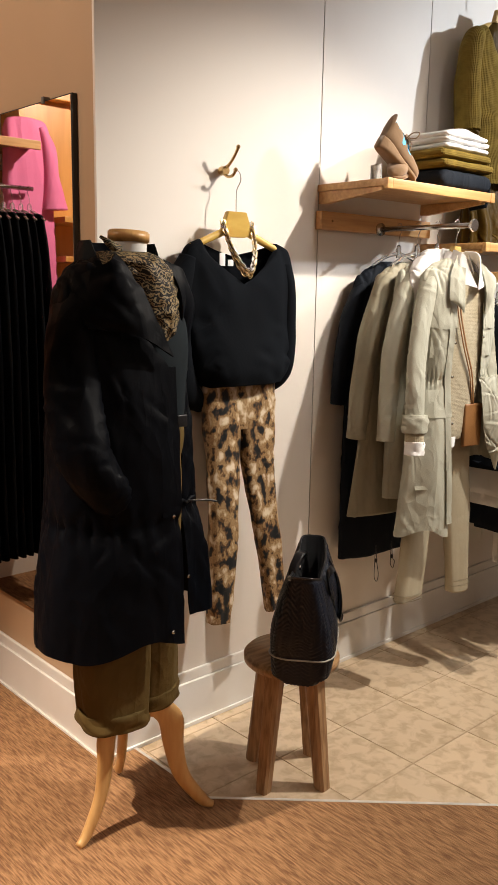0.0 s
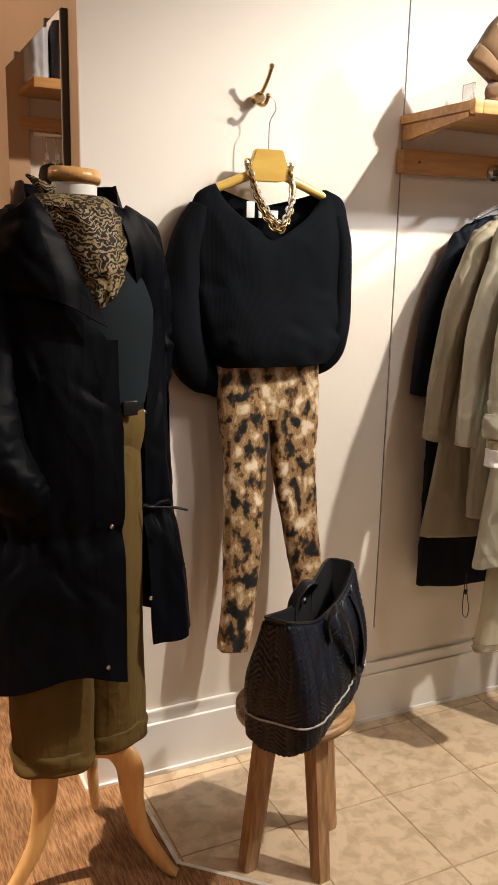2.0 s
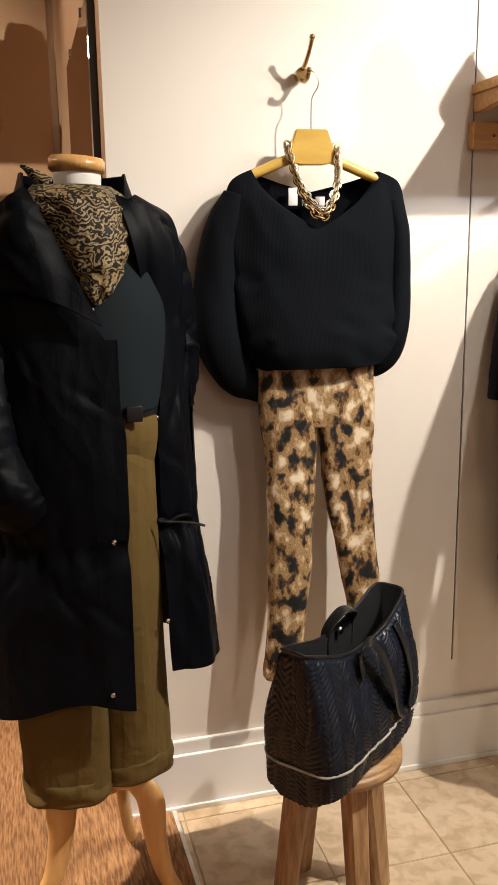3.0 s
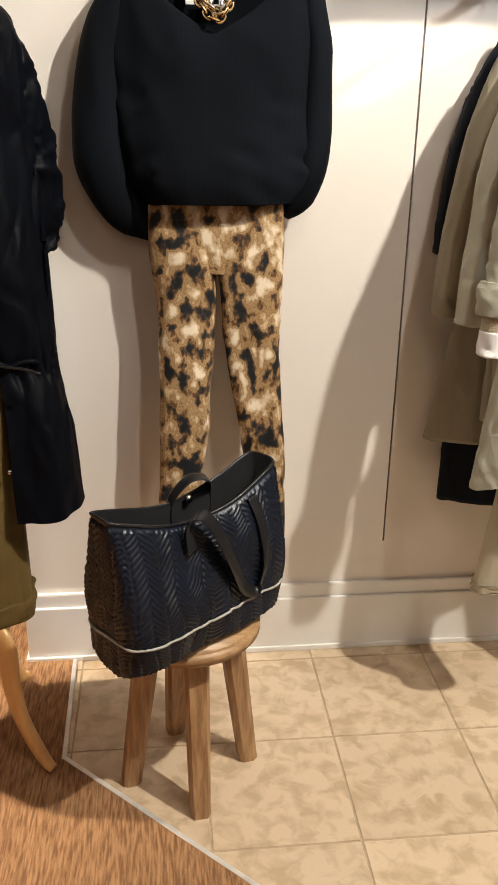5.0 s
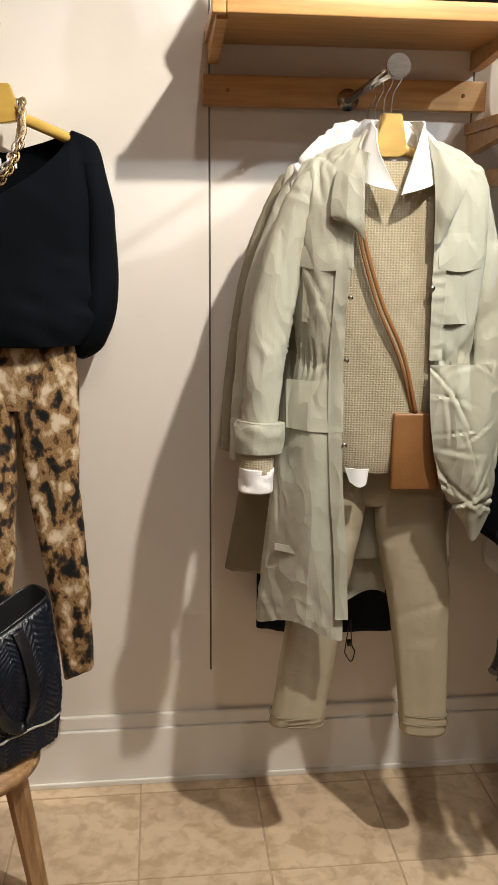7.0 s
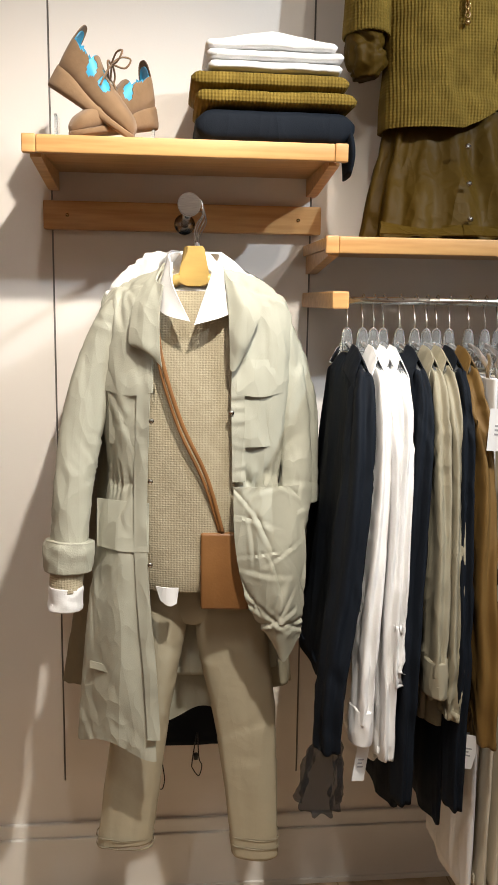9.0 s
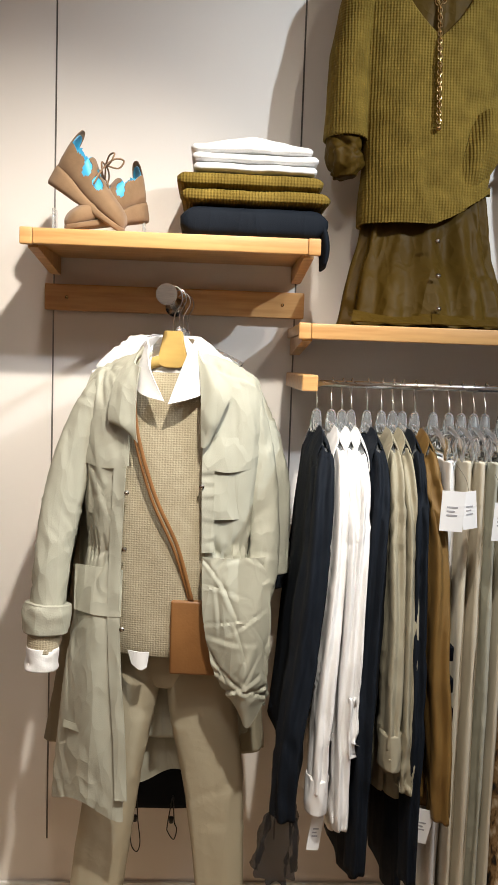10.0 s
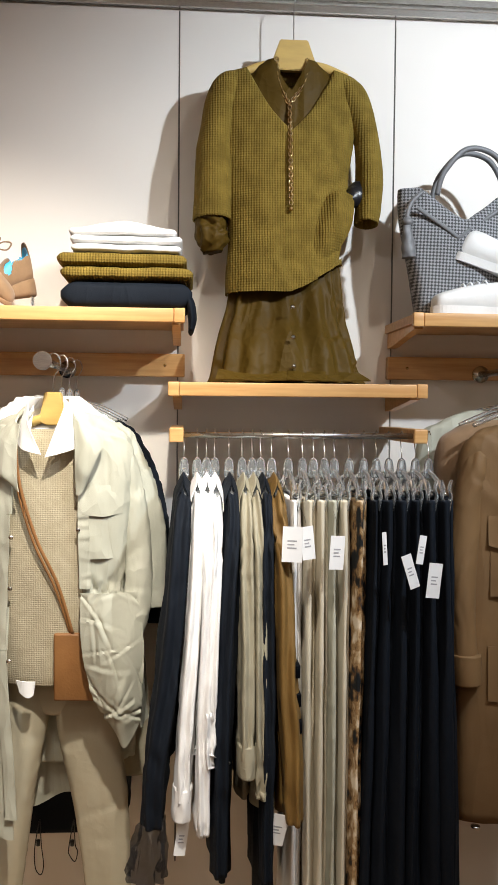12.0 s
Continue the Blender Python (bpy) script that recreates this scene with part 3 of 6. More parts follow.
def peg(x, z, y0):
    t = thing("hanging_peg", (x, WALL - 0.036, z), "chrome face-out peg with a round end disc", "peg", "hanging pegs")
    part("rod", disc(B(), (x, (WALL - 0.036 + y0) / 2, z), 0.010, WALL - 0.038 - y0), steel, t)
    part("flange", disc(B(), (x, WALL - 0.042, z), 0.026, 0.010), steel, t)
    bm = disc(B(), (x, y0, z), 0.0235, 0.012, n=32)
    bmesh.ops.bevel(bm, geom=list(bm.edges), offset=0.002, segments=2, affect="EDGES")
    part("end_disc", bm, steel, t, "chrome end disc", smooth=False)
    return t


peg(2.499, 1.886, 1.982)
peg(3.77, 1.886, 1.975)

rail = thing("hanging_rail", (3.155, 2.072, 1.67), "chrome hanging rail between two oak blocks", "rail")
part("rail_bar", disc(B(), (3.155, 2.072, 1.702), 0.008, 0.62, "X"), steel, rail)
for x in (2.811, 3.459):
    part("arm", box(B(), x, x + 0.037, 2.052, WALL - 0.001, 1.683, 1.721, 0.004), shelf_wood, rail, "oak rail arm", smooth=False)


# ---- dress form with parka outfit ----
stand((1.096, 2.07, 0), (1.062, 2.157, 0), 0, 1.015)
FX, FY = 1.096, 2.07
bm = B()
for ang, reach in ((194.8, 0.243), (-40, 0.249), (70, 0.225)):
    c, k = math.cos(radians(ang)), math.sin(radians(ang))
    prof = ((0.02, 0.33), (0.07, 0.345), (0.115, 0.31), (0.125, 0.22), (0.15, 0.12), (reach - 0.035, 0.035), (reach, 0.016))
    tube(bm, [(FX + c * r, FY + k * r, z) for r, z in prof], [(0.022, 0.014), (0.034, 0.016), (0.040, 0.016), (0.032, 0.016), (0.026, 0.015), (0.020, 0.014), (0.010, 0.012)],
         14, 40, side=Vector((-k, c, 0)))
tube(bm, [(FX, FY, 0.30), (FX, FY, 0.6), (FX, FY, 1.3)], [(0.022, 0.022)] * 3, 16, 8)
n0 = len(bm.faces)
tube(bm, [(FX, FY, 1.30), (FX, FY, 1.5), (FX, FY + 0.01, 1.60), (FX, FY, 1.66), (FX, FY, 1.735)], [(0.12, 0.09), (0.15, 0.09), (0.10, 0.06), (0.052, 0.052), (0.050, 0.050)], 24, 30)
n1 = len(bm.faces)
tilt = Matrix.Translation((FX, FY, 1.75)) @ Matrix.Rotation(radians(4), 4, "Y")
got = bmesh.ops.create_cone(bm, cap_ends=True, segments=36, radius1=0.058, radius2=0.058, depth=0.030)
bmesh.ops.transform(bm, matrix=tilt, verts=got["verts"])
bmesh.ops.bevel(bm, geom=list({e for v in got["verts"] for e in v.link_edges}), offset=0.004, segments=2, affect="EDGES")
for i, f in enumerate(bm.faces):
    f.material_index = 1 if n0 <= i < n1 else 0
solo("dress_form", bm, (form_wood, form_cloth), (FX, FY, 0), "dress form with curved beech tripod legs and wooden neck cap", "dress form")

culottes = thing("culottes", (FX, FY, 0.29), "olive brown cotton culottes worn on the dress form", "trousers")
leg_l = ((1.24, 1.04, 2.06, 0.085, 0.105), (1.0, 1.02, 2.05, 0.105, 0.11), (0.6, 1.005, 2.04, 0.106, 0.10), (0.355, 1.005, 2.04, 0.100, 0.094))
leg_r = ((1.24, 1.14, 2.06, 0.085, 0.105), (1.0, 1.14, 2.05, 0.090, 0.105), (0.6, 1.15, 2.07, 0.088, 0.10), (0.365, 1.155, 2.08, 0.088, 0.098))
for k, sec in enumerate((leg_l, leg_r)):
    bm = B()
    drape(bm, sec, 40, 48, 2.3, 0.010, 4, k + 3, 0.002)
    creases(bm, 14, k, 0.004, 0.14, 0.012, 0.85)
    lg = part("leg", bm, olive_twill, culottes)
    z, x, y, w, d = sec[-1]
    bm = B()
    drape(bm, ((z + 0.05, x, y, w + 0.004, d + 0.004), (z + 0.02, x, y, w + 0.006, d + 0.006), (z - 0.004, x, y, w + 0.004, d + 0.004)), 8, 48, 2.3, 0.010, 4, k + 3, 0.001, grow=False)
    part("cuff", bm, olive_twill, lg, "turned-up cuff")
bm = B()
drape(bm, ((1.262, FX, 2.06, 0.138, 0.115), (1.20, FX, 2.055, 0.148, 0.122), (1.12, FX, 2.05, 0.135, 0.095), (1.05, FX, 2.05, 0.10, 0.06)), 18, 48, 2.3, 0.003, 5, 2, 0.002)
part("waist", bm, olive_twill, culottes)
bm = B()
drape(bm, ((1.262, FX, 2.06, 0.146, 0.123), (1.246, FX, 2.06, 0.148, 0.125), (1.228, FX, 2.06, 0.147, 0.124)), 6, 48, 2.3, 0.0, 5, 2, 0.0, hollow=0)
belt = solo("belt", bm, black_leather, (FX, FY, 1.22), "shiny black leather belt round the culottes", "belt")
bm = B()
box(bm, 1.160, 1.195, 1.930, 1.938, 1.228, 1.262, 0.003)
buckle = part("buckle", bm, black_leather, belt, "covered black buckle")

bm = B()
drape(bm, ((1.66, FX, 2.075, 0.085, 0.065), (1.60, FX, 2.07, 0.15, 0.10), (1.45, FX, 2.06, 0.17, 0.125), (1.30, FX, 2.06, 0.158, 0.130), (1.245, FX, 2.06, 0.150, 0.129)), 30, 56, 2.2, 0.004, 6, 5, 0.003)
solo("jersey_top", bm, navy_top, (FX, FY, 1.24), "dark teal jersey top on the dress form", "top")

parka = thing("parka", (FX, FY, 0.61), "long black cotton parka hanging open on the dress form", "coat")
PK = ((1.685, 1.10, 2.09, 0.115, 0.075), (1.645, 1.10, 2.09, 0.185, 0.10), (1.55, 1.095, 2.085, 0.215, 0.135), (1.40, 1.09, 2.08, 0.225, 0.155), (1.20, 1.09, 2.08, 0.235, 0.165),
      (0.96, 1.09, 2.08, 0.245, 0.175), (0.80, 1.09, 2.08, 0.268, 0.19), (0.62, 1.09, 2.08, 0.282, 0.20))


def parka_front(z):
    return (float(np.interp(z, (0.5, 0.95, 1.2, 1.4, 1.55, 1.7), (1.135, 1.14, 1.145, 1.115, 1.02, 1.0))),
            float(np.interp(z, (0.5, 0.95, 1.2, 1.4, 1.55, 1.7), (1.235, 1.225, 1.225, 1.25, 1.25, 1.19))))




def set_back(x):
    """How far the open edge of the parka hangs back from its front, by x."""
    return float(np.interp(x, (1.175, 1.22, 1.28, 1.37), (0.0, 0.085, 0.075, 0.01)))


def fold_back(bm):
    for v in bm.verts:
        if v.co.y < 2.1:
            v.co.y += set_back(v.co.x) * min(1.0, max(0.0, (1.68 - v.co.z) / 0.25))
    return bm


bm = B()
drape(bm, PK, 100, 150, 2.3, 0.013, 6, 8, 0.005, 8.0, parka_front, gather=(0.965, 0.007, 30), hem=lambda x: 0.015 if x > 1.2 else (0.02 * math.sin(x * 20)))
creases(bm, 120, 1, 0.005, 0.12, 0.008, 0.7)
thicken(part("body", fold_back(bm), black_cotton, parka), 0.005)
bm = sheet(B(), (((0.90, 2.03, 1.635), (0.955, 1.95, 1.675), (0.985, 1.97, 1.700)), ((0.885, 1.99, 1.56), (0.96, 1.905, 1.585), (1.035, 1.915, 1.60)),
                 ((0.895, 1.96, 1.505), (1.00, 1.895, 1.49), (1.115, 1.895, 1.43))), 30, 24, 0.005, 4, 9)
creases(bm, 14, 2, 0.004, 0.10, 0.010, 0.3)
thicken(part("lapel", bm, black_cotton, parka, "wide folded-back lapel"), 0.006)
bm = sheet(B(), (((1.165, 2.0, 1.685), (1.215, 1.985, 1.665), (1.255, 2.01, 1.635)), ((1.19, 1.945, 1.58), (1.235, 1.945, 1.57), (1.285, 1.985, 1.56)),
                 ((1.228, 1.938, 1.40), (1.240, 1.938, 1.39), (1.258, 1.948, 1.40))), 20, 24, 0.003, 5, 9)
thicken(part("lapel", fold_back(bm), black_cotton, parka, "wide folded-back lapel"), 0.006)
bm = B()
drape(bm, ((1.735, 1.09, 2.115, 0.105, 0.075), (1.70, 1.09, 2.11, 0.115, 0.085), (1.655, 1.09, 2.10, 0.125, 0.095)), 14, 60, 2.1, 0.004, 6, 3, 0.004, 9, lambda z: (0.99, 1.19))
thicken(part("collar", bm, black_cotton, parka), 0.006)
bm = B()
tube(bm, [(0.985, 2.085, 1.635), (0.945, 2.075, 1.59), (0.905, 2.05, 1.48), (0.885, 2.02, 1.32), (0.885, 1.97, 1.18), (0.93, 1.93, 1.08), (0.97, 1.93, 1.03)],
     [(0.015, 0.03), (0.050, 0.065), (0.064, 0.072), (0.072, 0.078), (0.072, 0.075), (0.06, 0.05), (0.035, 0.02)], 40, 80, 0.004, 3, 13, pleat=(3, 0.07))
creases(bm, 60, 3, 0.005, 0.09, 0.007, 0.25)
part("sleeve", bm, black_cotton, parka, "sleeve tucked into the pocket")
bm = B()
tube(bm, [(1.225, 2.10, 1.64), (1.262, 2.12, 1.595), (1.295, 2.15, 1.50), (1.308, 2.175, 1.39), (1.310, 2.195, 1.28), (1.298, 2.20, 1.20)],
     [(0.015, 0.03), (0.042, 0.055), (0.046, 0.055), (0.046, 0.055), (0.050, 0.056), (0.040, 0.05)], 36, 90, 0.009, 7, 22, hollow=0.03)
creases(bm, 70, 4, 0.007, 0.07, 0.009, 0.05)
part("sleeve", bm, black_cotton, parka, "ruched pushed-up sleeve")
bm = B()
pts = [(1.225 - 0.01 + 0.02 * i, face_y(PK, 1.225 + 0.02 * i, 1.0) - 0.010 + set_back(1.225 + 0.02 * i), 0.985 + 0.006 * math.sin(i * 2.2)) for i in range(6)]
tube(bm, pts, [(0.006, 0.006)] * 6, 8, 30, 0.002, 3, 60)
pocket = part("drawcord_channel", bm, black_cotton, parka)
bm = B()
tube(bm, [(1.225, 1.965, 1.0), (1.26, 1.962, 0.996), (1.295, 1.958, 0.992), (1.325, 1.953, 0.984)], [(0.0025, 0.0025), (0.0025, 0.0025), (0.0035, 0.0035), (0.003, 0.003)], 8, 24)
part("drawcord", bm, black_leather, parka, "thin black drawcord")
for x, z in ((1.255, 1.435), (1.262, 1.60), (1.235, 1.22), (0.945, 1.515), (1.10, 1.46), (1.12, 0.985), (1.10, 0.655), (1.24, 0.76)):
    part("snap", disc(B(), (x, face_y(PK, x, z) - (0.018 if z > 1.4 else 0.012) + set_back(x), z), 0.0055, 0.004, n=14), steel, parka, "small metal snap")
bm = patch(PK, 1.085, 1.148, 0.985, 1.40, 0.006, 0.0, 6)
thicken(part("storm_flap", bm, black_cotton, parka), 0.003)

scarf = thing("scarf", (FX, FY, 1.47), "black and gold paisley satin scarf knotted round the neck", "scarf")
bm = B()
drape(bm, ((1.708, 1.08, 2.08, 0.075, 0.070), (1.688, 1.08, 2.06, 0.098, 0.092), (1.655, 1.085, 2.05, 0.115, 0.110), (1.615, 1.095, 2.05, 0.105, 0.105)), 26, 72, 2.0, 0.009, 5, 6, 0.006, 14, grow=False, cap0=False, hollow=0)
part("wrap", bm, paisley, scarf)
bm = sheet(B(), (((0.985, 1.99, 1.685), (1.06, 1.94, 1.675), (1.13, 1.945, 1.67), (1.195, 1.995, 1.655)), ((1.03, 1.955, 1.61), (1.08, 1.925, 1.60), (1.135, 1.925, 1.60), (1.19, 1.965, 1.60)),
                 ((1.075, 1.935, 1.53), (1.10, 1.915, 1.53), (1.13, 1.915, 1.53), (1.165, 1.935, 1.53)), ((1.105, 1.915, 1.47), (1.11, 1.912, 1.468), (1.115, 1.912, 1.468), (1.12, 1.915, 1.47))), 28, 28, 0.006, 3, 13)
thicken(part("point", creases(bm, 18, 6, 0.006, 0.10, 0.008, 0.6), paisley, scarf), 0.003)
bm = B()
tube(bm, [(1.04, 2.03, 1.71), (1.01, 2.03, 1.725), (0.985, 2.04, 1.745)], [(0.012, 0.010), (0.010, 0.008), (0.003, 0.004)], 10, 14, 0.002, 2, 40)
part("knot_end", bm, paisley, scarf)

# ---- wall hook with the black sweater and printed trousers ----
stand((1.672, 2.335, 1.872), (1.664, 2.388, 1.897), -4, 1.005)
hook = thing("wall_hook", (1.66, 2.426, 2.02), "brass double wall hook", "hook")
bm = disc(B(), (1.660, 2.4215, 2.015), 0.020, 0.010, n=28)
disc(bm, (1.660, 2.428, 2.012), 0.009, 0.076, n=20)
disc(bm, (1.660, 2.392, 2.012), 0.015, 0.026, n=24)
part("base", bm, brass, hook, smooth=False)
bm = B()
tube(bm, [(1.660, 2.392, 2.02), (1.664, 2.37, 2.028), (1.669, 2.345, 2.055), (1.672, 2.328, 2.082)], [(0.006, 0.007), (0.005, 0.006), (0.005, 0.005), (0.0055, 0.0055)], 10, 36, side=Vector((1, 0, 0)))
ball(bm, (1.672, 2.327, 2.085), 0.0075)
part("long_prong", bm, brass, hook)
bm = B()
tube(bm, [(1.660, 2.392, 2.002), (1.662, 2.368, 1.990), (1.664, 2.345, 1.993), (1.665, 2.332, 2.008)], [(0.005, 0.006)] * 4, 10, 28, side=Vector((1, 0, 0)))
ball(bm, (1.665, 2.331, 2.010), 0.0075)
part("short_prong", bm, brass, hook)

HB = 2.335


def wooden_hanger(name, x, y, z, half, drop, mat, label, crook, wide=1.0):
    """A shaped hanger: a tapering block with two arms."""
    t = thing(name, (x, y, z - drop), label, "hanger", "clothes hangers")
    bm = B()
    prof = ((-0.040, 0.0), (0.040, 0.0), (0.062, -0.060), (0.064, -0.078), (0.03, -0.086), (-0.03, -0.086), (-0.064, -0.078), (-0.062, -0.060))
    skin(bm, [[(x + a * wide, y - 0.011, z + b) for a, b in prof], [(x + a * wide, y + 0.011, z + b) for a, b in prof]], True, True, True)
    bmesh.ops.recalc_face_normals(bm, faces=bm.faces)
    bmesh.ops.bevel(bm, geom=list(bm.edges), offset=0.0025, segments=2, affect="EDGES")
    part("block", bm, mat, t, smooth=False)
    for sgn in (-1, 1):
        bm = B()
        tube(bm, [(x + sgn * 0.05 * wide, y, z - 0.068), (x + sgn * half * 0.6, y, z - drop * 0.75), (x + sgn * half, y, z - drop)], [(0.013, 0.011), (0.013, 0.012), (0.012, 0.016)], 14, 20)
        part("arm", bm, mat, t)
    wire_hanger(t, x, y, z - 0.002, crook, steel)
    return t


wooden_hanger("wooden_hanger", 1.672, HB, 1.872, 0.19, 0.125, hanger_gold, "yellow lacquered wooden hanger on the brass hook", 1.995)
sweater = thing("sweater", (1.69, HB, 1.2), "black ribbed batwing sweater on a yellow hanger", "sweater")
SW = ((1.775, 1.682, HB, 0.158, 0.022), (1.74, 1.682, HB, 0.215, 0.034), (1.65, 1.682, HB, 0.232, 0.05), (1.50, 1.685, HB, 0.222, 0.06), (1.40, 1.69, HB, 0.212, 0.085), (1.33, 1.69, HB, 0.200, 0.098), (1.282, 1.69, HB, 0.166, 0.088))
bm = B()
drape(bm, SW, 60, 110, 2.6, 0.006, 4, 4, 0.006, 5.5, cap0=False, grow=False,
      neck=lambda x, f: max(0.0, 1 - abs(x - 1.682) / 0.165) ** 0.72 * (0.168 if f else 0.05))
creases(bm, 16, 5, 0.006, 0.14, 0.016, 0.35, 1.3, 1.55)
part("body", bm, black_knit, sweater)
bm = B()
tube(bm, [(1.475, HB, 1.715), (1.435, HB, 1.60), (1.420, HB, 1.47), (1.425, HB, 1.36), (1.47, HB + 0.01, 1.265), (1.545, HB + 0.02, 1.215)],
     [(0.028, 0.030), (0.045, 0.040), (0.052, 0.046), (0.056, 0.05), (0.048, 0.045), (0.030, 0.03)], 26, 60, 0.006, 5, 8, hollow=0.02)
part("sleeve", bm, black_knit, sweater)
bm = B()
tube(bm, [(1.89, HB, 1.705), (1.905, HB, 1.60), (1.905, HB, 1.47), (1.895, HB, 1.37), (1.875, HB, 1.30), (1.838, HB + 0.01, 1.262)],
     [(0.025, 0.030), (0.030, 0.040), (0.036, 0.046), (0.040, 0.05), (0.034, 0.042), (0.022, 0.025)], 26, 60, 0.005, 9, 8, hollow=0.02)
part("sleeve", bm, black_knit, sweater)
for a in range(3):
    tb = B()
    box(tb, 1.618 + 0.036 * a, 1.642 + 0.036 * a, HB + 0.018, HB + 0.0205, 1.690, 1.712 + 0.022 * (a == 0), 0.001)
    part("label", tb, paper, sweater, "white sewn-in neck label")
neck = thing("necklace", (1.682, HB - 0.03, 1.64), "chunky gold and silver chain necklace on the hanger", "necklace")
for k, (dz, lk, mt) in enumerate(((0.0, 0.020, gold), (0.018, 0.017, steel), (0.012, 0.014, gold))):
    bm = B()
    chain(bm, [(1.608, HB - 0.005, 1.845 - k * 0.01), (1.618, HB - 0.022, 1.79), (1.645, HB - 0.045, 1.70 + dz), (1.685 + 0.004 * k, HB - 0.058, 1.655 + dz), (1.72, HB - 0.045, 1.70 + dz), (1.738, HB - 0.022, 1.77), (1.728 + 0.006 * k, HB - 0.004, 1.84)], lk, 0.0036, 0.75)
    tagged(part("strand", bm, mt, neck), kind="stuff")

trousers = thing("printed_trousers", (1.68, 2.31, 0.42), "brown and black tie-dye satin trousers hanging under the sweater", "trousers")
bm = B()
drape(bm, ((1.318, 1.685, 2.325, 0.150, 0.034), (1.24, 1.685, 2.32, 0.150, 0.034), (1.17, 1.684, 2.318, 0.10, 0.030), (1.12, 1.684, 2.315, 0.04, 0.024)), 24, 64, 2.8, 0.002, 5, 3, 0.002, 8)
part("seat", bm, print_cloth, trousers)
for sec, sd in ((((1.312, 1.608, 2.322, 0.076, 0.034), (1.16, 1.605, 2.318, 0.076, 0.036), (1.0, 1.612, 2.312, 0.066, 0.034), (0.72, 1.602, 2.295, 0.058, 0.034), (0.55, 1.588, 2.285, 0.050, 0.032), (0.425, 1.570, 2.278, 0.045, 0.028)), 2),
                (((1.312, 1.763, 2.322, 0.078, 0.034), (1.16, 1.763, 2.318, 0.076, 0.036), (1.0, 1.768, 2.312, 0.068, 0.034), (0.87, 1.776, 2.30, 0.062, 0.034), (0.66, 1.806, 2.28, 0.046, 0.032), (0.44, 1.820, 2.262, 0.036, 0.028)), 5)):
    bm = B()
    drape(bm, sec, 60, 44, 2.5, 0.005, 3, sd, 0.004, 9, hem=lambda x: 0.15 * (1.57 - x) if x < 1.7 else 0.4 * (x - 1.83))
    creases(bm, 16, sd, 0.003, 0.09, 0.009, 0.4)
    part("leg", bm, print_cloth, trousers)

# ---- stool and tote bag ----
stand((1.62, 1.99, 0), (1.580, 1.985, 0), -4, 0.985)
SX, SY = 1.628, 1.992
stool = thing("stool", (SX, SY, 0), "round worn oak stool with four splayed legs", "stool")
bm = disc(B(), (SX, SY, 0.434), 0.163, 0.038, "Z", 56)
bmesh.ops.bevel(bm, geom=[e for e in bm.edges if len(e.link_faces) == 2 and abs(e.verts[0].co.z - e.verts[1].co.z) < 0.001], offset=0.009, segments=3, affect="EDGES")
part("seat", bm, seat_wood, stool)
for x, y in ((1.482, 1.952), (1.653, 1.848), (1.767, 2.032), (1.580, 2.130)):
    d = Vector((x - SX, y - SY, 0)).normalized()
    a, b = Vector((SX, SY, 0.416)) + d * 0.095, Vector((x, y, 0.0))
    rings = []
    sd = Vector((-d.y, d.x, 0))
    for f in (0, 0.02, 0.5, 0.985, 1):
        c = a.lerp(b, f)
        w = (0.029 - 0.006 * f) * (0.93 if f == 1 else 1)
        h = (0.028 - 0.006 * f) * (0.93 if f == 1 else 1)
        rings.append([c + sd * w * u + d * h * v for u, v in ((1, 0.55), (0.7, 1), (-0.7, 1), (-1, 0.55), (-1, -0.55), (-0.7, -1), (0.7, -1), (1, -0.55))])
    bm = B()
    skin(bm, rings, True, True, True)
    bmesh.ops.recalc_face_normals(bm, faces=bm.faces)
    part("leg", bm, stool_wood, stool, smooth=False)

bag = thing("tote_bag", (1.630, 1.928, 0.4535), "black quilted tote bag with leather handles on the stool", "bag", rz=43)
bm = B()
rings = []
NA, NZ = 400, 130


def bag_size(f):
    return 0.213 + 0.014 * f, 0.088 + 0.022 * math.sin(math.pi * f) - 0.040 * f ** 1.5


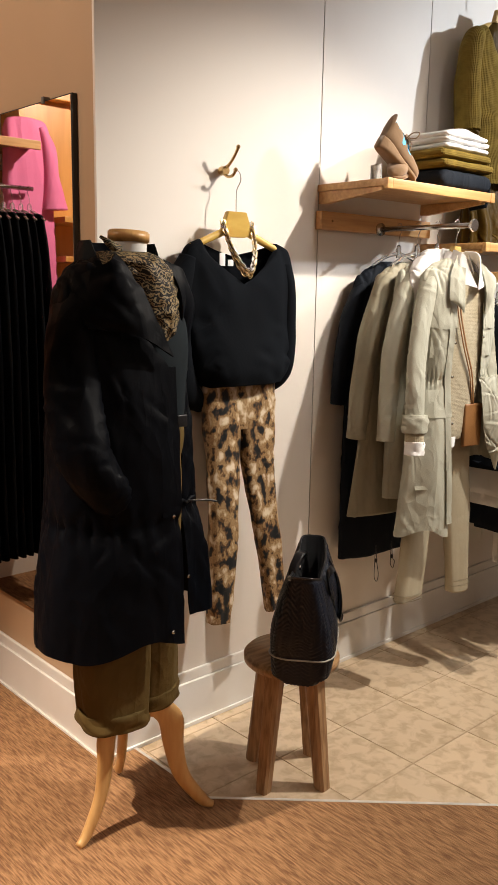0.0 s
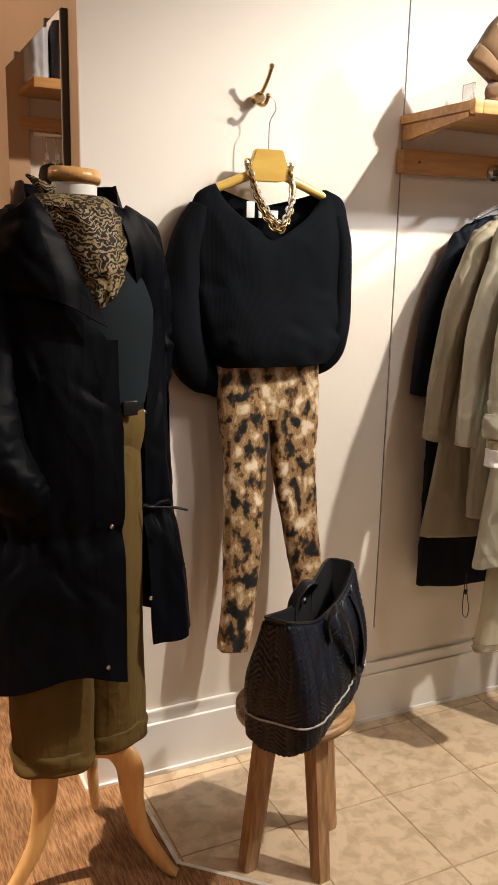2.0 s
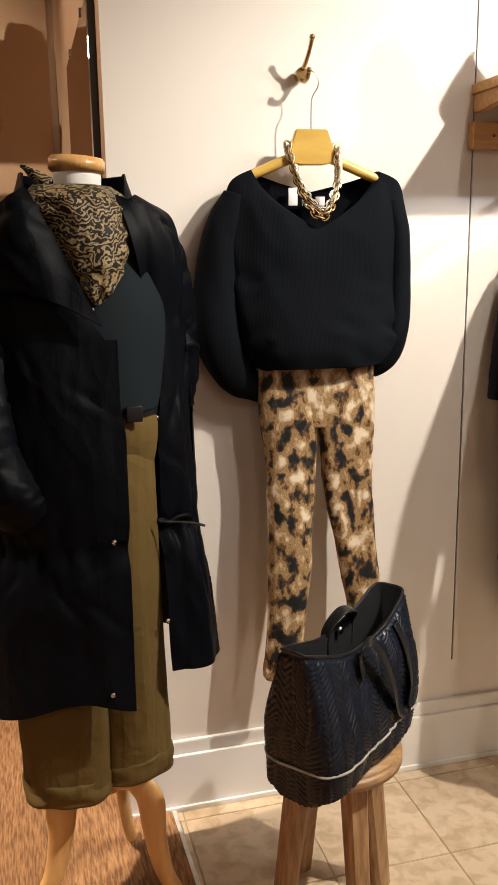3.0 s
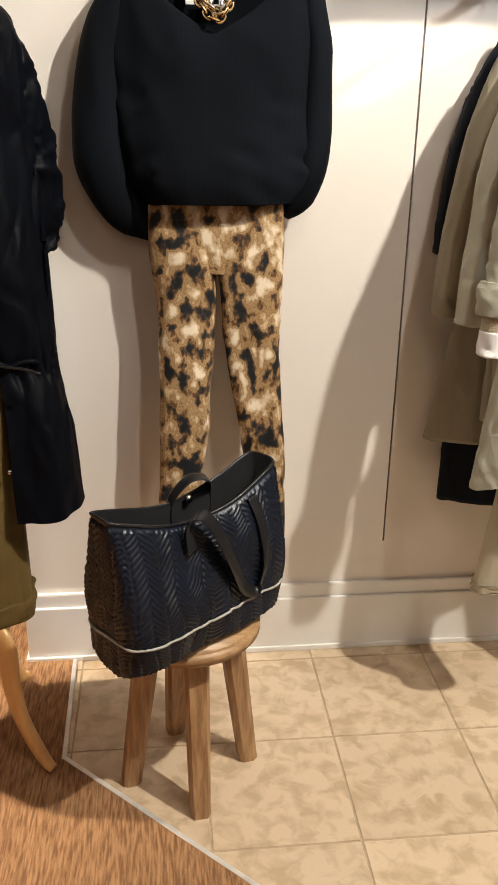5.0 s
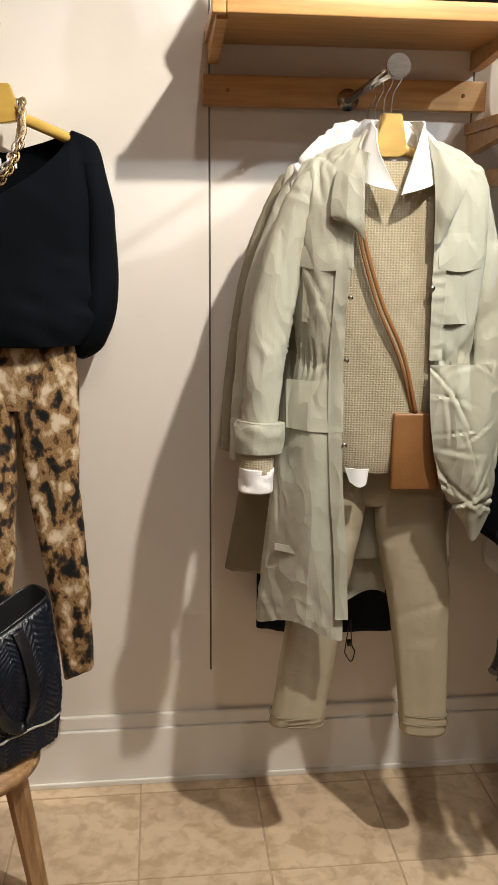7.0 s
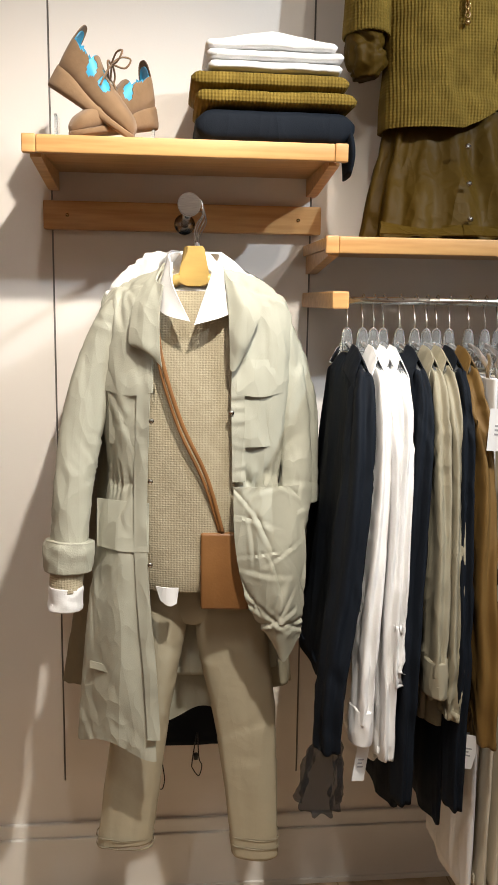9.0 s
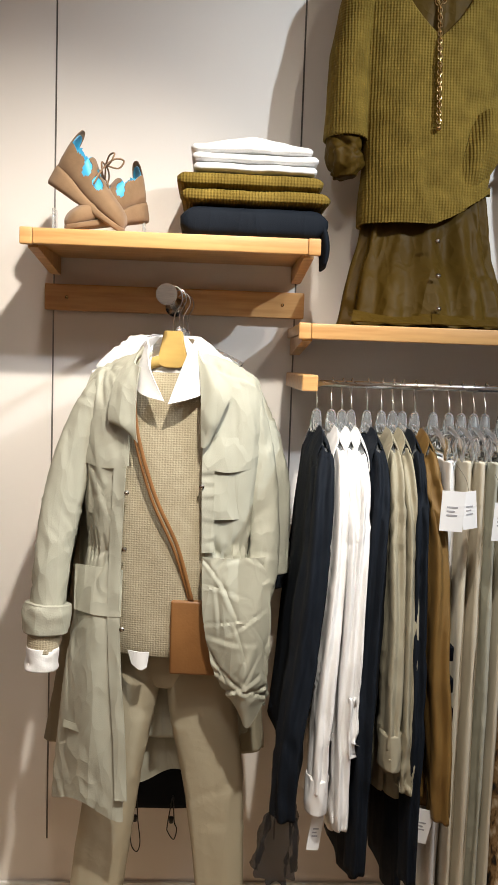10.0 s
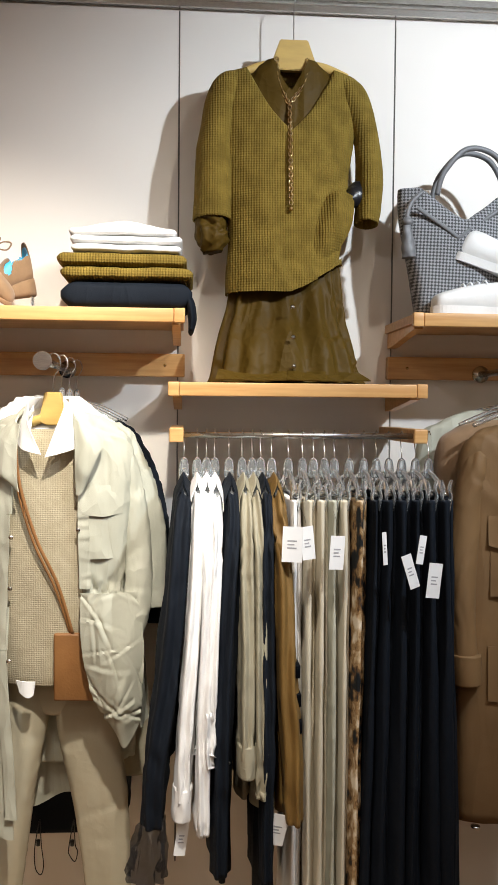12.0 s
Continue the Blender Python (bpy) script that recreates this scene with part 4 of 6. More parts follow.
# even steps along the rounded outline
fine = np.linspace(0, 2 * math.pi, 4001)
ox, oy = np.sign(np.cos(fine)) * np.abs(np.cos(fine)) ** 0.30, np.sign(np.sin(fine)) * np.abs(np.sin(fine)) ** 0.36
run_len = np.concatenate(([0], np.cumsum(np.hypot(np.diff(ox) * 0.22, np.diff(oy) * 0.055))))
turns = np.interp(np.linspace(0, run_len[-1], NA, endpoint=False), run_len, fine)
for i in range(NZ + 1):
    f = i / NZ
    hw, hd = bag_size(f)
    ring = []
    for a in turns:
        c, s_ = math.cos(a), math.sin(a)
        sl = 1.0 - 0.35 * max(0, 0.06 - f) / 0.06
        x, y = hw * math.copysign(abs(c) ** 0.30, c) * (0.985 + 0.015 * sl), hd * math.copysign(abs(s_) ** 0.36, s_) * sl
        z = 0.303 * f
        run = x if abs(x) < hw * 0.93 else y + 0.3
        odd = 0.013 * noise.noise(Vector((x * 14, y * 14, z * 14)))
        col = math.floor((run + odd) / 0.033 + (0.5 if s_ > 0 else 0))
        ph = (z + odd * 1.5 + (run if col % 2 else -run) * 0.9) / 0.0115
        groove = abs(math.sin(math.pi * ph)) ** 0.6
        edge = min(1.0, abs((run + odd) / 0.033 - round((run + odd) / 0.033)) * 7)
        q = Vector((x, y, z))
        n_ = Vector((c * hd, s_ * hw, 0)).normalized()
        sag = 0.014 * noise.noise(Vector((x * 7, y * 7, z * 7 + 3)))
        q += n_ * (0.0055 * groove * (0.3 + 0.7 * edge) * (0 if f > 0.97 else 1) + sag)
        q.z += (0.022 * (x / 0.22) ** 2 - 0.018 * math.cos(x * 12) + 0.010) * f ** 3 if f > 0.5 else 0
        ring.append(q)
    rings.append(ring)
rows = rings + [[Vector((p_.x * 0.975, p_.y * 0.80, p_.z - 0.002)) for p_ in rings[-1]], [Vector((p_.x * 0.96, p_.y * 0.7, p_.z - 0.22)) for p_ in rings[-1]]]
skin(bm, rings, True, True, False)
part("body", bm, bag_cloth, bag, local=True)
bm = B()
skin(bm, rows[len(rings) - 1:], True, False, True)
part("lining", bm, bag_lining, bag, "plain black lining", local=True)
bm = B()
rim = [rings[-1][k] for k in range(0, NA, 8)]
tube(bm, rim + [rim[0]], [(0.0035, 0.0035)] * (len(rim) + 1), 8, 200, side=Vector((0, 0, 1)))
part("rim", bm, black_leather, bag, "leather-bound rim", local=True)
bm = B()
ln = [rings[35][k] * 1.003 for k in range(0, NA, 8)]
for p_ in ln:
    p_.z = 0.085
tube(bm, [p_ + Vector((p_.x, p_.y * 2, 0)).normalized() * 0.003 for p_ in ln + [ln[0]]], [(0.0028, 0.0028)] * (len(ln) + 1), 8, 240, side=Vector((0, 0, 1)))
part("piping", bm, piping_mat, bag, "grey piping", local=True)


def strap(bm, pts, width, thick, side):
    tube(bm, pts, [(thick, width)] * len(pts), 12, 60, side=side)


bm = B()
strap(bm, [(-0.055, -0.080, 0.245), (-0.052, -0.070, 0.30), (-0.035, -0.085, 0.325), (-0.005, -0.100, 0.285), (0.030, -0.112, 0.20), (0.068, -0.108, 0.125), (0.110, -0.105, 0.110), (0.135, -0.106, 0.165), (0.135, -0.088, 0.25), (0.128, -0.064, 0.305)], 0.016, 0.0028, Vector((0.85, 0.3, 0.3)))
part("handle", bm, black_leather, bag, "black leather handle", local=True)
bm = B()
strap(bm, [(-0.01, 0.045, 0.24), (-0.005, 0.048, 0.30), (0.03, 0.030, 0.345), (0.07, 0.02, 0.34), (0.10, 0.045, 0.30), (0.10, 0.047, 0.24)], 0.015, 0.0028, Vector((0.3, 0.9, 0.2)))
part("handle", bm, black_leather, bag, "black leather handle", local=True)
part("snap", disc(B(), (0.03, 0.028, 0.30), 0.009, 0.006, n=16), steel, bag, "metal snap", local=True)


# ---- coats on the peg ----
stand((2.46, 1.975, 1.41), (2.423, 1.972, 1.447), -4, 0.995)
PX = 2.545


def shirt_sleeve(t, mat, pts, sizes, seed, fold=0.005, size=11.0, label=""):
    bm = B()
    tube(bm, pts, [(a * 0.92, b * 0.9) for a, b in sizes], 44, 90, fold * 0.2, seed, size, hollow=0.025, pleat=(2, 0.06))
    creases(bm, 26, seed, 0.0022, 0.16, 0.0045, 0.75)
    creases(bm, 14, seed + 1, 0.003, 0.06, 0.0055, 0.15)
    return part("sleeve", bm, mat, t, label)


def clear_hanger(x, y, z, half, along_y=False, crook=0.12):
    """A clear plastic hanger, arms along x, or along y on the rail."""
    t = thing("clear_hanger", (x, y, z), "clear plastic hanger with a steel crook", "hanger", "clear hangers")
    bm = B()
    ux, uy = (0, 1) if along_y else (1, 0)
    sd = Vector((1, 0, 0)) if along_y else Vector((0, 1, 0))
    tube(bm, [(x, y, z - 0.016), (x, y, z), (x, y, z + 0.02), (x, y, z + 0.032), (x, y, z + 0.038)], [(0.008, 0.012), (0.0085, 0.014), (0.0085, 0.012), (0.0075, 0.009), (0.002, 0.002)], 14, 20, side=sd)
    for sg in (-1, 1):
        tube(bm, [(x + ux * sg * 0.012, y + uy * sg * 0.012, z), (x + ux * sg * half * 0.5, y + uy * sg * half * 0.5, z - 0.015), (x + ux * sg * half, y + uy * sg * half, z - 0.05)], [(0.008, 0.007), (0.007, 0.007), (0.006, 0.008)], 8, 14, side=sd)
    part("body", bm, clear, t)
    bm = B()
    k = 0.016
    pts = [(0, 0.03), (0, crook - 0.05), (0.3 * k, crook - 0.035), (k, crook - 0.012), (0.7 * k, crook + 0.008), (0, crook + 0.014), (-0.8 * k, crook + 0.006)]
    ax, ay = (0, 1) if along_y else (1, 0)
    tube(bm, [(x + ax * a, y + ay * a, z + b) for a, b in pts], [(0.0015, 0.0015)] * 7, 6, 30, side=sd)
    part("crook", bm, steel, t, "bent wire crook")
    return t


def hung_coat(name, y, mat, label, body, sleeves, seed, category="coat", fold=0.010):
    t = thing(name, (PX, y, body[-1][0]), label, category, "garments on the peg")
    bm = B()
    drape(bm, body, 90, 120, 2.3, fold, 5, seed, 0.0012, 9)
    creases(bm, 70, seed, 0.003, 0.2, 0.006, 0.85)
    part("body", bm, mat, t)
    for k, (pts, sizes) in enumerate(sleeves):
        shirt_sleeve(t, mat, pts, sizes, seed + k)
    return t


back = hung_coat("padded_parka", 2.395, navy_cotton, "dark navy parka hanging at the back of the peg",
                 ((1.72, 2.55, 2.395, 0.06, 0.03), (1.68, 2.54, 2.395, 0.16, 0.042), (1.60, 2.53, 2.395, 0.21, 0.045), (1.3, 2.52, 2.395, 0.215, 0.046), (0.9, 2.51, 2.395, 0.21, 0.046), (0.47, 2.50, 2.395, 0.20, 0.042)),
                 (([(2.41, 2.395, 1.66), (2.37, 2.395, 1.615), (2.31, 2.395, 1.50), (2.272, 2.395, 1.33), (2.258, 2.395, 1.14)], [(0.012, 0.02), (0.036, 0.038), (0.048, 0.042), (0.048, 0.042), (0.042, 0.04)]),
                  ([(2.67, 2.395, 1.65), (2.72, 2.395, 1.60), (2.77, 2.395, 1.4), (2.79, 2.395, 1.1)], [(0.012, 0.02), (0.036, 0.038), (0.046, 0.042), (0.042, 0.04)])), 11)
for x, z in ((2.445, 0.36), (2.545, 0.40)):
    bm = B()
    tube(bm, [(x, 2.33, 0.52), (x - 0.012, 2.32, 0.44), (x - 0.010, 2.32, z + 0.02), (x + 0.006, 2.32, z), (x + 0.014, 2.32, z + 0.03), (x + 0.006, 2.325, 0.45), (x + 0.002, 2.33, 0.52)], [(0.0016, 0.0016)] * 7, 6, 40)
    part("drawcord", bm, black_leather, back, "looped black drawcord")
    part("toggle", disc(B(), (x - 0.002, 2.322, 0.455), 0.006, 0.016, "Z", 12), black_leather, back, "cord toggle")
hung_coat("trench_coat", 2.27, beige_dark, "beige cotton coat hanging behind another on the peg",
          ((1.715, 2.53, 2.27, 0.06, 0.03), (1.68, 2.53, 2.27, 0.17, 0.045), (1.60, 2.52, 2.27, 0.215, 0.05), (1.3, 2.51, 2.27, 0.225, 0.052), (1.0, 2.51, 2.27, 0.255, 0.055), (0.70, 2.50, 2.27, 0.29, 0.06)),
          (([(2.40, 2.265, 1.67), (2.35, 2.26, 1.625), (2.285, 2.26, 1.45), (2.245, 2.26, 1.22), (2.225, 2.26, 1.02)], [(0.012, 0.02), (0.036, 0.042), (0.048, 0.05), (0.045, 0.05), (0.038, 0.045)]),), 13)
hung_coat("overshirt", 2.17, beige_cotton, "pale stone cotton overshirt hanging on the peg",
          ((1.725, 2.54, 2.17, 0.06, 0.03), (1.695, 2.54, 2.17, 0.16, 0.045), (1.62, 2.54, 2.17, 0.215, 0.05), (1.3, 2.53, 2.17, 0.215, 0.05), (1.05, 2.53, 2.17, 0.22, 0.05), (0.78, 2.53, 2.17, 0.21, 0.05)),
          (([(2.42, 2.165, 1.68), (2.37, 2.155, 1.635), (2.30, 2.14, 1.45), (2.262, 2.13, 1.22), (2.245, 2.12, 1.03)], [(0.012, 0.02), (0.036, 0.042), (0.046, 0.048), (0.042, 0.046), (0.036, 0.042)]),
           ([(2.67, 2.17, 1.67), (2.72, 2.17, 1.625), (2.775, 2.17, 1.45), (2.80, 2.16, 1.2)], [(0.012, 0.02), (0.036, 0.042), (0.046, 0.048), (0.04, 0.042)])), 17)
hood = thing("organza_blouse", (PX, 2.125, 1.60), "white crumpled organza blouse between the hanging coats", "blouse", "garments on the peg")
bm = B()
drape(bm, ((1.765, 2.525, 2.125, 0.075, 0.03), (1.735, 2.525, 2.125, 0.115, 0.042), (1.695, 2.525, 2.125, 0.160, 0.045), (1.65, 2.525, 2.125, 0.175, 0.045), (1.5, 2.525, 2.125, 0.16, 0.04)), 40, 90, 2.2, 0.006, 9, 31, 0.004, 16, grow=False)
creases(bm, 60, 31, 0.005, 0.06, 0.006, 0.6)
part("body", bm, white_cotton, hood)
for y in (2.17, 2.27, 2.37):
    clear_hanger(PX, y, 1.752, 0.15, crook=0.111)

chinos = thing("chinos", (PX, 2.09, 0.43), "sand cotton chinos hanging under the field coat", "trousers", "garments on the peg")
for sec, sd in ((((1.12, 2.485, 2.09, 0.070, 0.035), (0.90, 2.46, 2.09, 0.064, 0.036), (0.65, 2.418, 2.09, 0.064, 0.036), (0.36, 2.383, 2.085, 0.066, 0.034)), 3),
                (((1.12, 2.625, 2.09, 0.080, 0.035), (0.90, 2.635, 2.09, 0.082, 0.036), (0.65, 2.672, 2.09, 0.070, 0.036), (0.36, 2.697, 2.085, 0.058, 0.034)), 6)):
    bm = B()
    drape(bm, sec, 80, 56, 2.5, 0.004, 3, sd, 0.002, 8, hem=lambda x: 0.02 * math.sin((x - 2.3) * 12))
    creases(bm, 16, sd, 0.0025, 0.09, 0.009, 0.3)
    leg = part("leg", bm, chino, chinos)
    z, x, y, w, d = sec[-1]
    for dz in (0.012, 0.035):
        bm = B()
        drape(bm, ((z + dz + 0.002, x, y, w + 0.0015, d + 0.0015), (z + dz, x, y, w + 0.002, d + 0.002), (z + dz - 0.002, x, y, w + 0.0015, d + 0.0015)), 4, 44, 2.5, 0.004, 3, sd, 0.002, 8, hollow=0, cap0=False, grow=False)
        part("hem_stitching", bm, beige_dark, leg)
bm = B()
drape(bm, ((1.16, 2.555, 2.09, 0.15, 0.036), (1.0, 2.55, 2.09, 0.12, 0.034), (0.93, 2.55, 2.09, 0.03, 0.026)), 12, 44, 2.6, 0.001, 3, 4, 0.001)
part("seat", bm, chino, chinos)

knit = thing("knit_sweater", (PX, 2.06, 1.02), "sand ribbed knit sweater worn under the field coat", "sweater", "garments on the peg")
KN = ((1.680, 2.545, 2.06, 0.105, 0.035), (1.60, 2.545, 2.055, 0.15, 0.05), (1.4, 2.545, 2.055, 0.155, 0.055), (1.2, 2.54, 2.055, 0.145, 0.055), (1.07, 2.52, 2.055, 0.10, 0.05), (1.025, 2.515, 2.055, 0.085, 0.042))
bm = B()
drape(bm, KN, 50, 70, 2.3, 0.004, 4, 6, 0.003, 7, cap0=False, neck=lambda x, f: max(0, 1 - abs(x - 2.55) / 0.12) * 0.0)
part("body", bm, beige_knit, knit)
bm = B()
tube(bm, [(2.275, 2.005, 1.12), (2.272, 2.0, 1.08), (2.270, 1.997, 1.035)], [(0.034, 0.036), (0.035, 0.037), (0.034, 0.036)], 26, 16, 0.002, 4, 30, hollow=0.01)
part("sleeve_end", bm, beige_knit, knit)

shirt = thing("white_shirt", (PX, 2.06, 1.0), "white cotton shirt with an open collar under the knit", "shirt", "garments on the peg")
bm = sheet(B(), (((2.515, 2.06, 1.760), (2.495, 2.02, 1.755), (2.50, 1.99, 1.735)), ((2.475, 2.05, 1.705), (2.480, 2.0, 1.690), (2.505, 1.975, 1.690)), ((2.462, 2.025, 1.655), (2.49, 1.975, 1.630), (2.540, 1.958, 1.618))), 16, 16, 0.002, 3, 14)
thicken(part("collar", bm, white_cotton, shirt), 0.003)
bm = sheet(B(), (((2.580, 2.06, 1.760), (2.600, 2.02, 1.755), (2.592, 1.99, 1.735)), ((2.630, 2.05, 1.700), (2.610, 2.0, 1.690), (2.575, 1.975, 1.690)), ((2.648, 2.025, 1.650), (2.605, 1.975, 1.628), (2.548, 1.957, 1.612))), 16, 16, 0.002, 5, 14)
thicken(part("collar", bm, white_cotton, shirt), 0.003)
bm = B()
drape(bm, ((1.755, PX, 2.075, 0.048, 0.035), (1.70, PX, 2.07, 0.075, 0.045), (1.64, PX, 2.06, 0.12, 0.048)), 12, 40, 2.1, 0.001, 3, 2, 0.001, front=lambda z: (2.50, 2.59))
thicken(part("neck_band", bm, white_cotton, shirt), 0.003)
bm = B()
tube(bm, [(2.270, 1.998, 1.045), (2.269, 1.996, 1.02), (2.268, 1.995, 0.995)], [(0.036, 0.038), (0.037, 0.038), (0.037, 0.039)], 24, 12, 0.0015, 4, 30, hollow=0.015)
part("cuff", creases(bm, 10, 4, 0.004, 0.04, 0.006, 0.4), white_cotton, shirt, "white shirt cuff")
bm = sheet(B(), (((2.465, 2.01, 1.04), (2.49, 2.0, 1.04), (2.515, 2.0, 1.04)), ((2.475, 2.005, 1.01), (2.495, 1.998, 0.998), (2.51, 2.0, 1.005))), 8, 6, 0.001)
thicken(part("tail", bm, white_cotton, shirt), 0.003)
wooden_hanger("wooden_hanger", 2.543, 2.075, 1.775, 0.12, 0.115, pale_hanger, "pale wooden hanger holding the field coat", 1.862, 0.52)

coat = thing("field_coat", (PX, 2.05, 0.66), "stone beige cotton field coat with flap pockets hanging open", "coat", "garments on the peg")
FC = ((1.725, 2.55, 2.07, 0.075, 0.035), (1.695, 2.55, 2.07, 0.15, 0.05), (1.64, 2.55, 2.065, 0.198, 0.065), (1.50, 2.55, 2.06, 0.205, 0.075), (1.30, 2.55, 2.06, 0.188, 0.072), (1.25, 2.55, 2.06, 0.190, 0.074), (1.10, 2.55, 2.06, 0.218, 0.085),
      (0.92, 2.545, 2.06, 0.235, 0.088), (0.665, 2.54, 2.06, 0.252, 0.090))


def coat_front(z):
    return (float(np.interp(z, (0.6, 0.8, 1.0, 1.2, 1.4, 1.55, 1.65, 1.75), (2.482, 2.475, 2.458, 2.448, 2.455, 2.462, 2.47, 2.52))),
            float(np.interp(z, (0.6, 0.8, 0.95, 1.1, 1.25, 1.5, 1.6, 1.75), (2.775, 2.765, 2.715, 2.655, 2.628, 2.622, 2.625, 2.59))))


bm = B()
drape(bm, FC, 130, 170, 2.3, 0.011, 7, 21, 0.0015, 8, coat_front, gather=(1.27, 0.0035, 40), hem=lambda x: 0.26 - 0.3 * (2.8 - x) if x > 2.6 else 0.02 * math.sin(x * 30))
creases(bm, 120, 6, 0.0026, 0.17, 0.006, 0.75)
thicken(part("body", bm, beige_cotton, coat), 0.002)
slv = shirt_sleeve(coat, beige_cotton, [(2.435, 2.065, 1.675), (2.385, 2.06, 1.635), (2.335, 2.045, 1.52), (2.298, 2.03, 1.35), (2.280, 2.015, 1.2), (2.275, 2.005, 1.095)], [(0.012, 0.03), (0.038, 0.040), (0.047, 0.036), (0.048, 0.034), (0.046, 0.034), (0.043, 0.034)], 5, 0.0045, 17)
bm = B()
tube(bm, [(2.278, 2.008, 1.145), (2.276, 2.005, 1.115), (2.275, 2.003, 1.078)], [(0.050, 0.042), (0.053, 0.045), (0.049, 0.042)], 28, 16, 0.004, 8, 22, hollow=0.02)
creases(bm, 14, 8, 0.003, 0.05, 0.007, 0.3)
part("rolled_cuff", bm, beige_cotton, slv, "rolled-up cuff")
shirt_sleeve(coat, beige_cotton, [(2.665, 2.07, 1.665), (2.708, 2.068, 1.63), (2.746, 2.065, 1.50), (2.768, 2.055, 1.33), (2.762, 2.02, 1.20), (2.735, 1.99, 1.14)], [(0.012, 0.03), (0.038, 0.040), (0.040, 0.036), (0.040, 0.034), (0.038, 0.034), (0.03, 0.028)], 9, 0.006, 18, "sleeve tucked into the pocket")
bm = sheet(B(), (((2.632, 1.985, 1.27), (2.70, 1.972, 1.272), (2.775, 2.01, 1.27)), ((2.638, 1.968, 1.14), (2.712, 1.945, 1.13), (2.79, 1.99, 1.13)),
                 ((2.668, 1.968, 1.01), (2.735, 1.945, 0.995), (2.787, 1.985, 1.03)), ((2.726, 1.972, 0.925), (2.746, 1.968, 0.885), (2.782, 1.985, 0.945))), 70, 80, 0.0015, 12, 9)
creases(bm, 30, 7, 0.0030, 0.13, 0.0042, 0.5, 0.96, 1.3)
thicken(part("front_panel", bm, beige_cotton, coat, "crumpled front panel pulled up to a point"), 0.002)
def placket(x_at, side, zs, seed):
    rows = []
    for z in zs:
        x = x_at(z)
        rows.append([(x + side * d, face_y(FC, x + side * d, z) - 0.0075, z) for d in (0.030, 0.016, 0.002)])
    bm = sheet(B(), rows, 8, 60, 0.0012, seed, 14)
    creases(bm, 10, seed, 0.002, 0.05, 0.005, 0.2)
    thicken(part("placket", bm, beige_cotton, coat, "button placket along the open edge"), 0.003)


placket(lambda z: coat_front(z)[0], -1, (1.56, 1.42, 1.28, 1.14, 1.0, 0.86, 0.70), 4)
placket(lambda z: coat_front(z)[1], 1, (1.56, 1.46, 1.36, 1.28), 6)
# lapels
bm = sheet(B(), (((2.485, 2.02, 1.735), (2.470, 1.995, 1.700), (2.485, 1.975, 1.690)), ((2.43, 2.0, 1.665), (2.45, 1.98, 1.650), (2.478, 1.97, 1.640)), ((2.415, 1.985, 1.575), (2.445, 1.968, 1.575), (2.478, 1.965, 1.560)), ((2.440, 1.98, 1.575), (2.465, 1.970, 1.545), (2.482, 1.970, 1.525))), 20, 24, 0.003, 6, 13)
thicken(part("lapel", bm, beige_cotton, coat, "folded collar lapel"), 0.005)
bm = sheet(B(), (((2.605, 2.02, 1.735), (2.625, 1.995, 1.700), (2.640, 2.0, 1.690)), ((2.618, 1.99, 1.66), (2.645, 1.975, 1.645), (2.685, 1.985, 1.655)), ((2.622, 1.975, 1.59), (2.640, 1.968, 1.585), (2.668, 1.975, 1.60)), ((2.624, 1.978, 1.52), (2.632, 1.975, 1.52), (2.645, 1.978, 1.55))), 20, 24, 0.003, 8, 13)
thicken(part("lapel", bm, beige_cotton, coat, "folded collar lapel"), 0.005)
for args in ((2.355, 2.462, 1.470, 1.540, 0.008, 0.008, 1), (2.635, 2.732, 1.470, 1.540, 0.008, 0.008, 2)):
    thicken(part("pocket_flap", patch(FC, *args), beige_cotton, coat), 0.0018)
for args in ((2.365, 2.452, 1.355, 1.475, 0.0055, 0.0, 3), (2.645, 2.728, 1.355, 1.478, 0.0055, 0.0, 4), (2.335, 2.452, 1.128, 1.232, 0.009, 0.003, 5), (2.315, 2.425, 0.845, 0.86, 0.004, 0.0, 7)):
    thicken(part("pocket", patch(FC, *args), beige_cotton, coat), 0.0018)
for x, z in ((2.438, 1.60), (2.458, 1.41), (2.455, 1.28), (2.626, 1.43), (2.65, 1.63), (2.455, 1.10)):
    part("snap", disc(B(), (x, face_y(FC, x, z) - (0.022 if z > 1.55 else 0.008), z), 0.0055, 0.005, n=14), steel, coat, "small metal snap")

pouch = thing("leather_pouch", (2.62, 2.0, 0.985), "flat tan leather pouch on a thin shoulder strap", "bag", "garments on the peg")
bm = box(B(), 2.562, 2.668, 1.992, 2.010, 0.992, 1.165, 0.006)
part("body", bm, tan_leather, pouch)
bm = B()
tube(bm, [(2.47, 1.985, 1.66), (2.478, 1.985, 1.55), (2.52, 1.982, 1.41), (2.575, 1.985, 1.29), (2.61, 1.995, 1.165)], [(0.0045, 0.002)] * 5, 8, 40)
part("strap", bm, tan_leather, pouch, "thin tan leather strap")
bm = B()
tube(bm, [(2.462, 1.99, 1.65), (2.471, 1.99, 1.54), (2.513, 1.985, 1.40), (2.568, 1.988, 1.28), (2.604, 1.998, 1.165)], [(0.0035, 0.002)] * 5, 8, 40)
part("strap", bm, tan_leather, pouch, "thin tan leather strap")

# ---- things on the shelves ----
stand((2.185, 2.098, 2.0), (2.151, 2.12, 2.037))


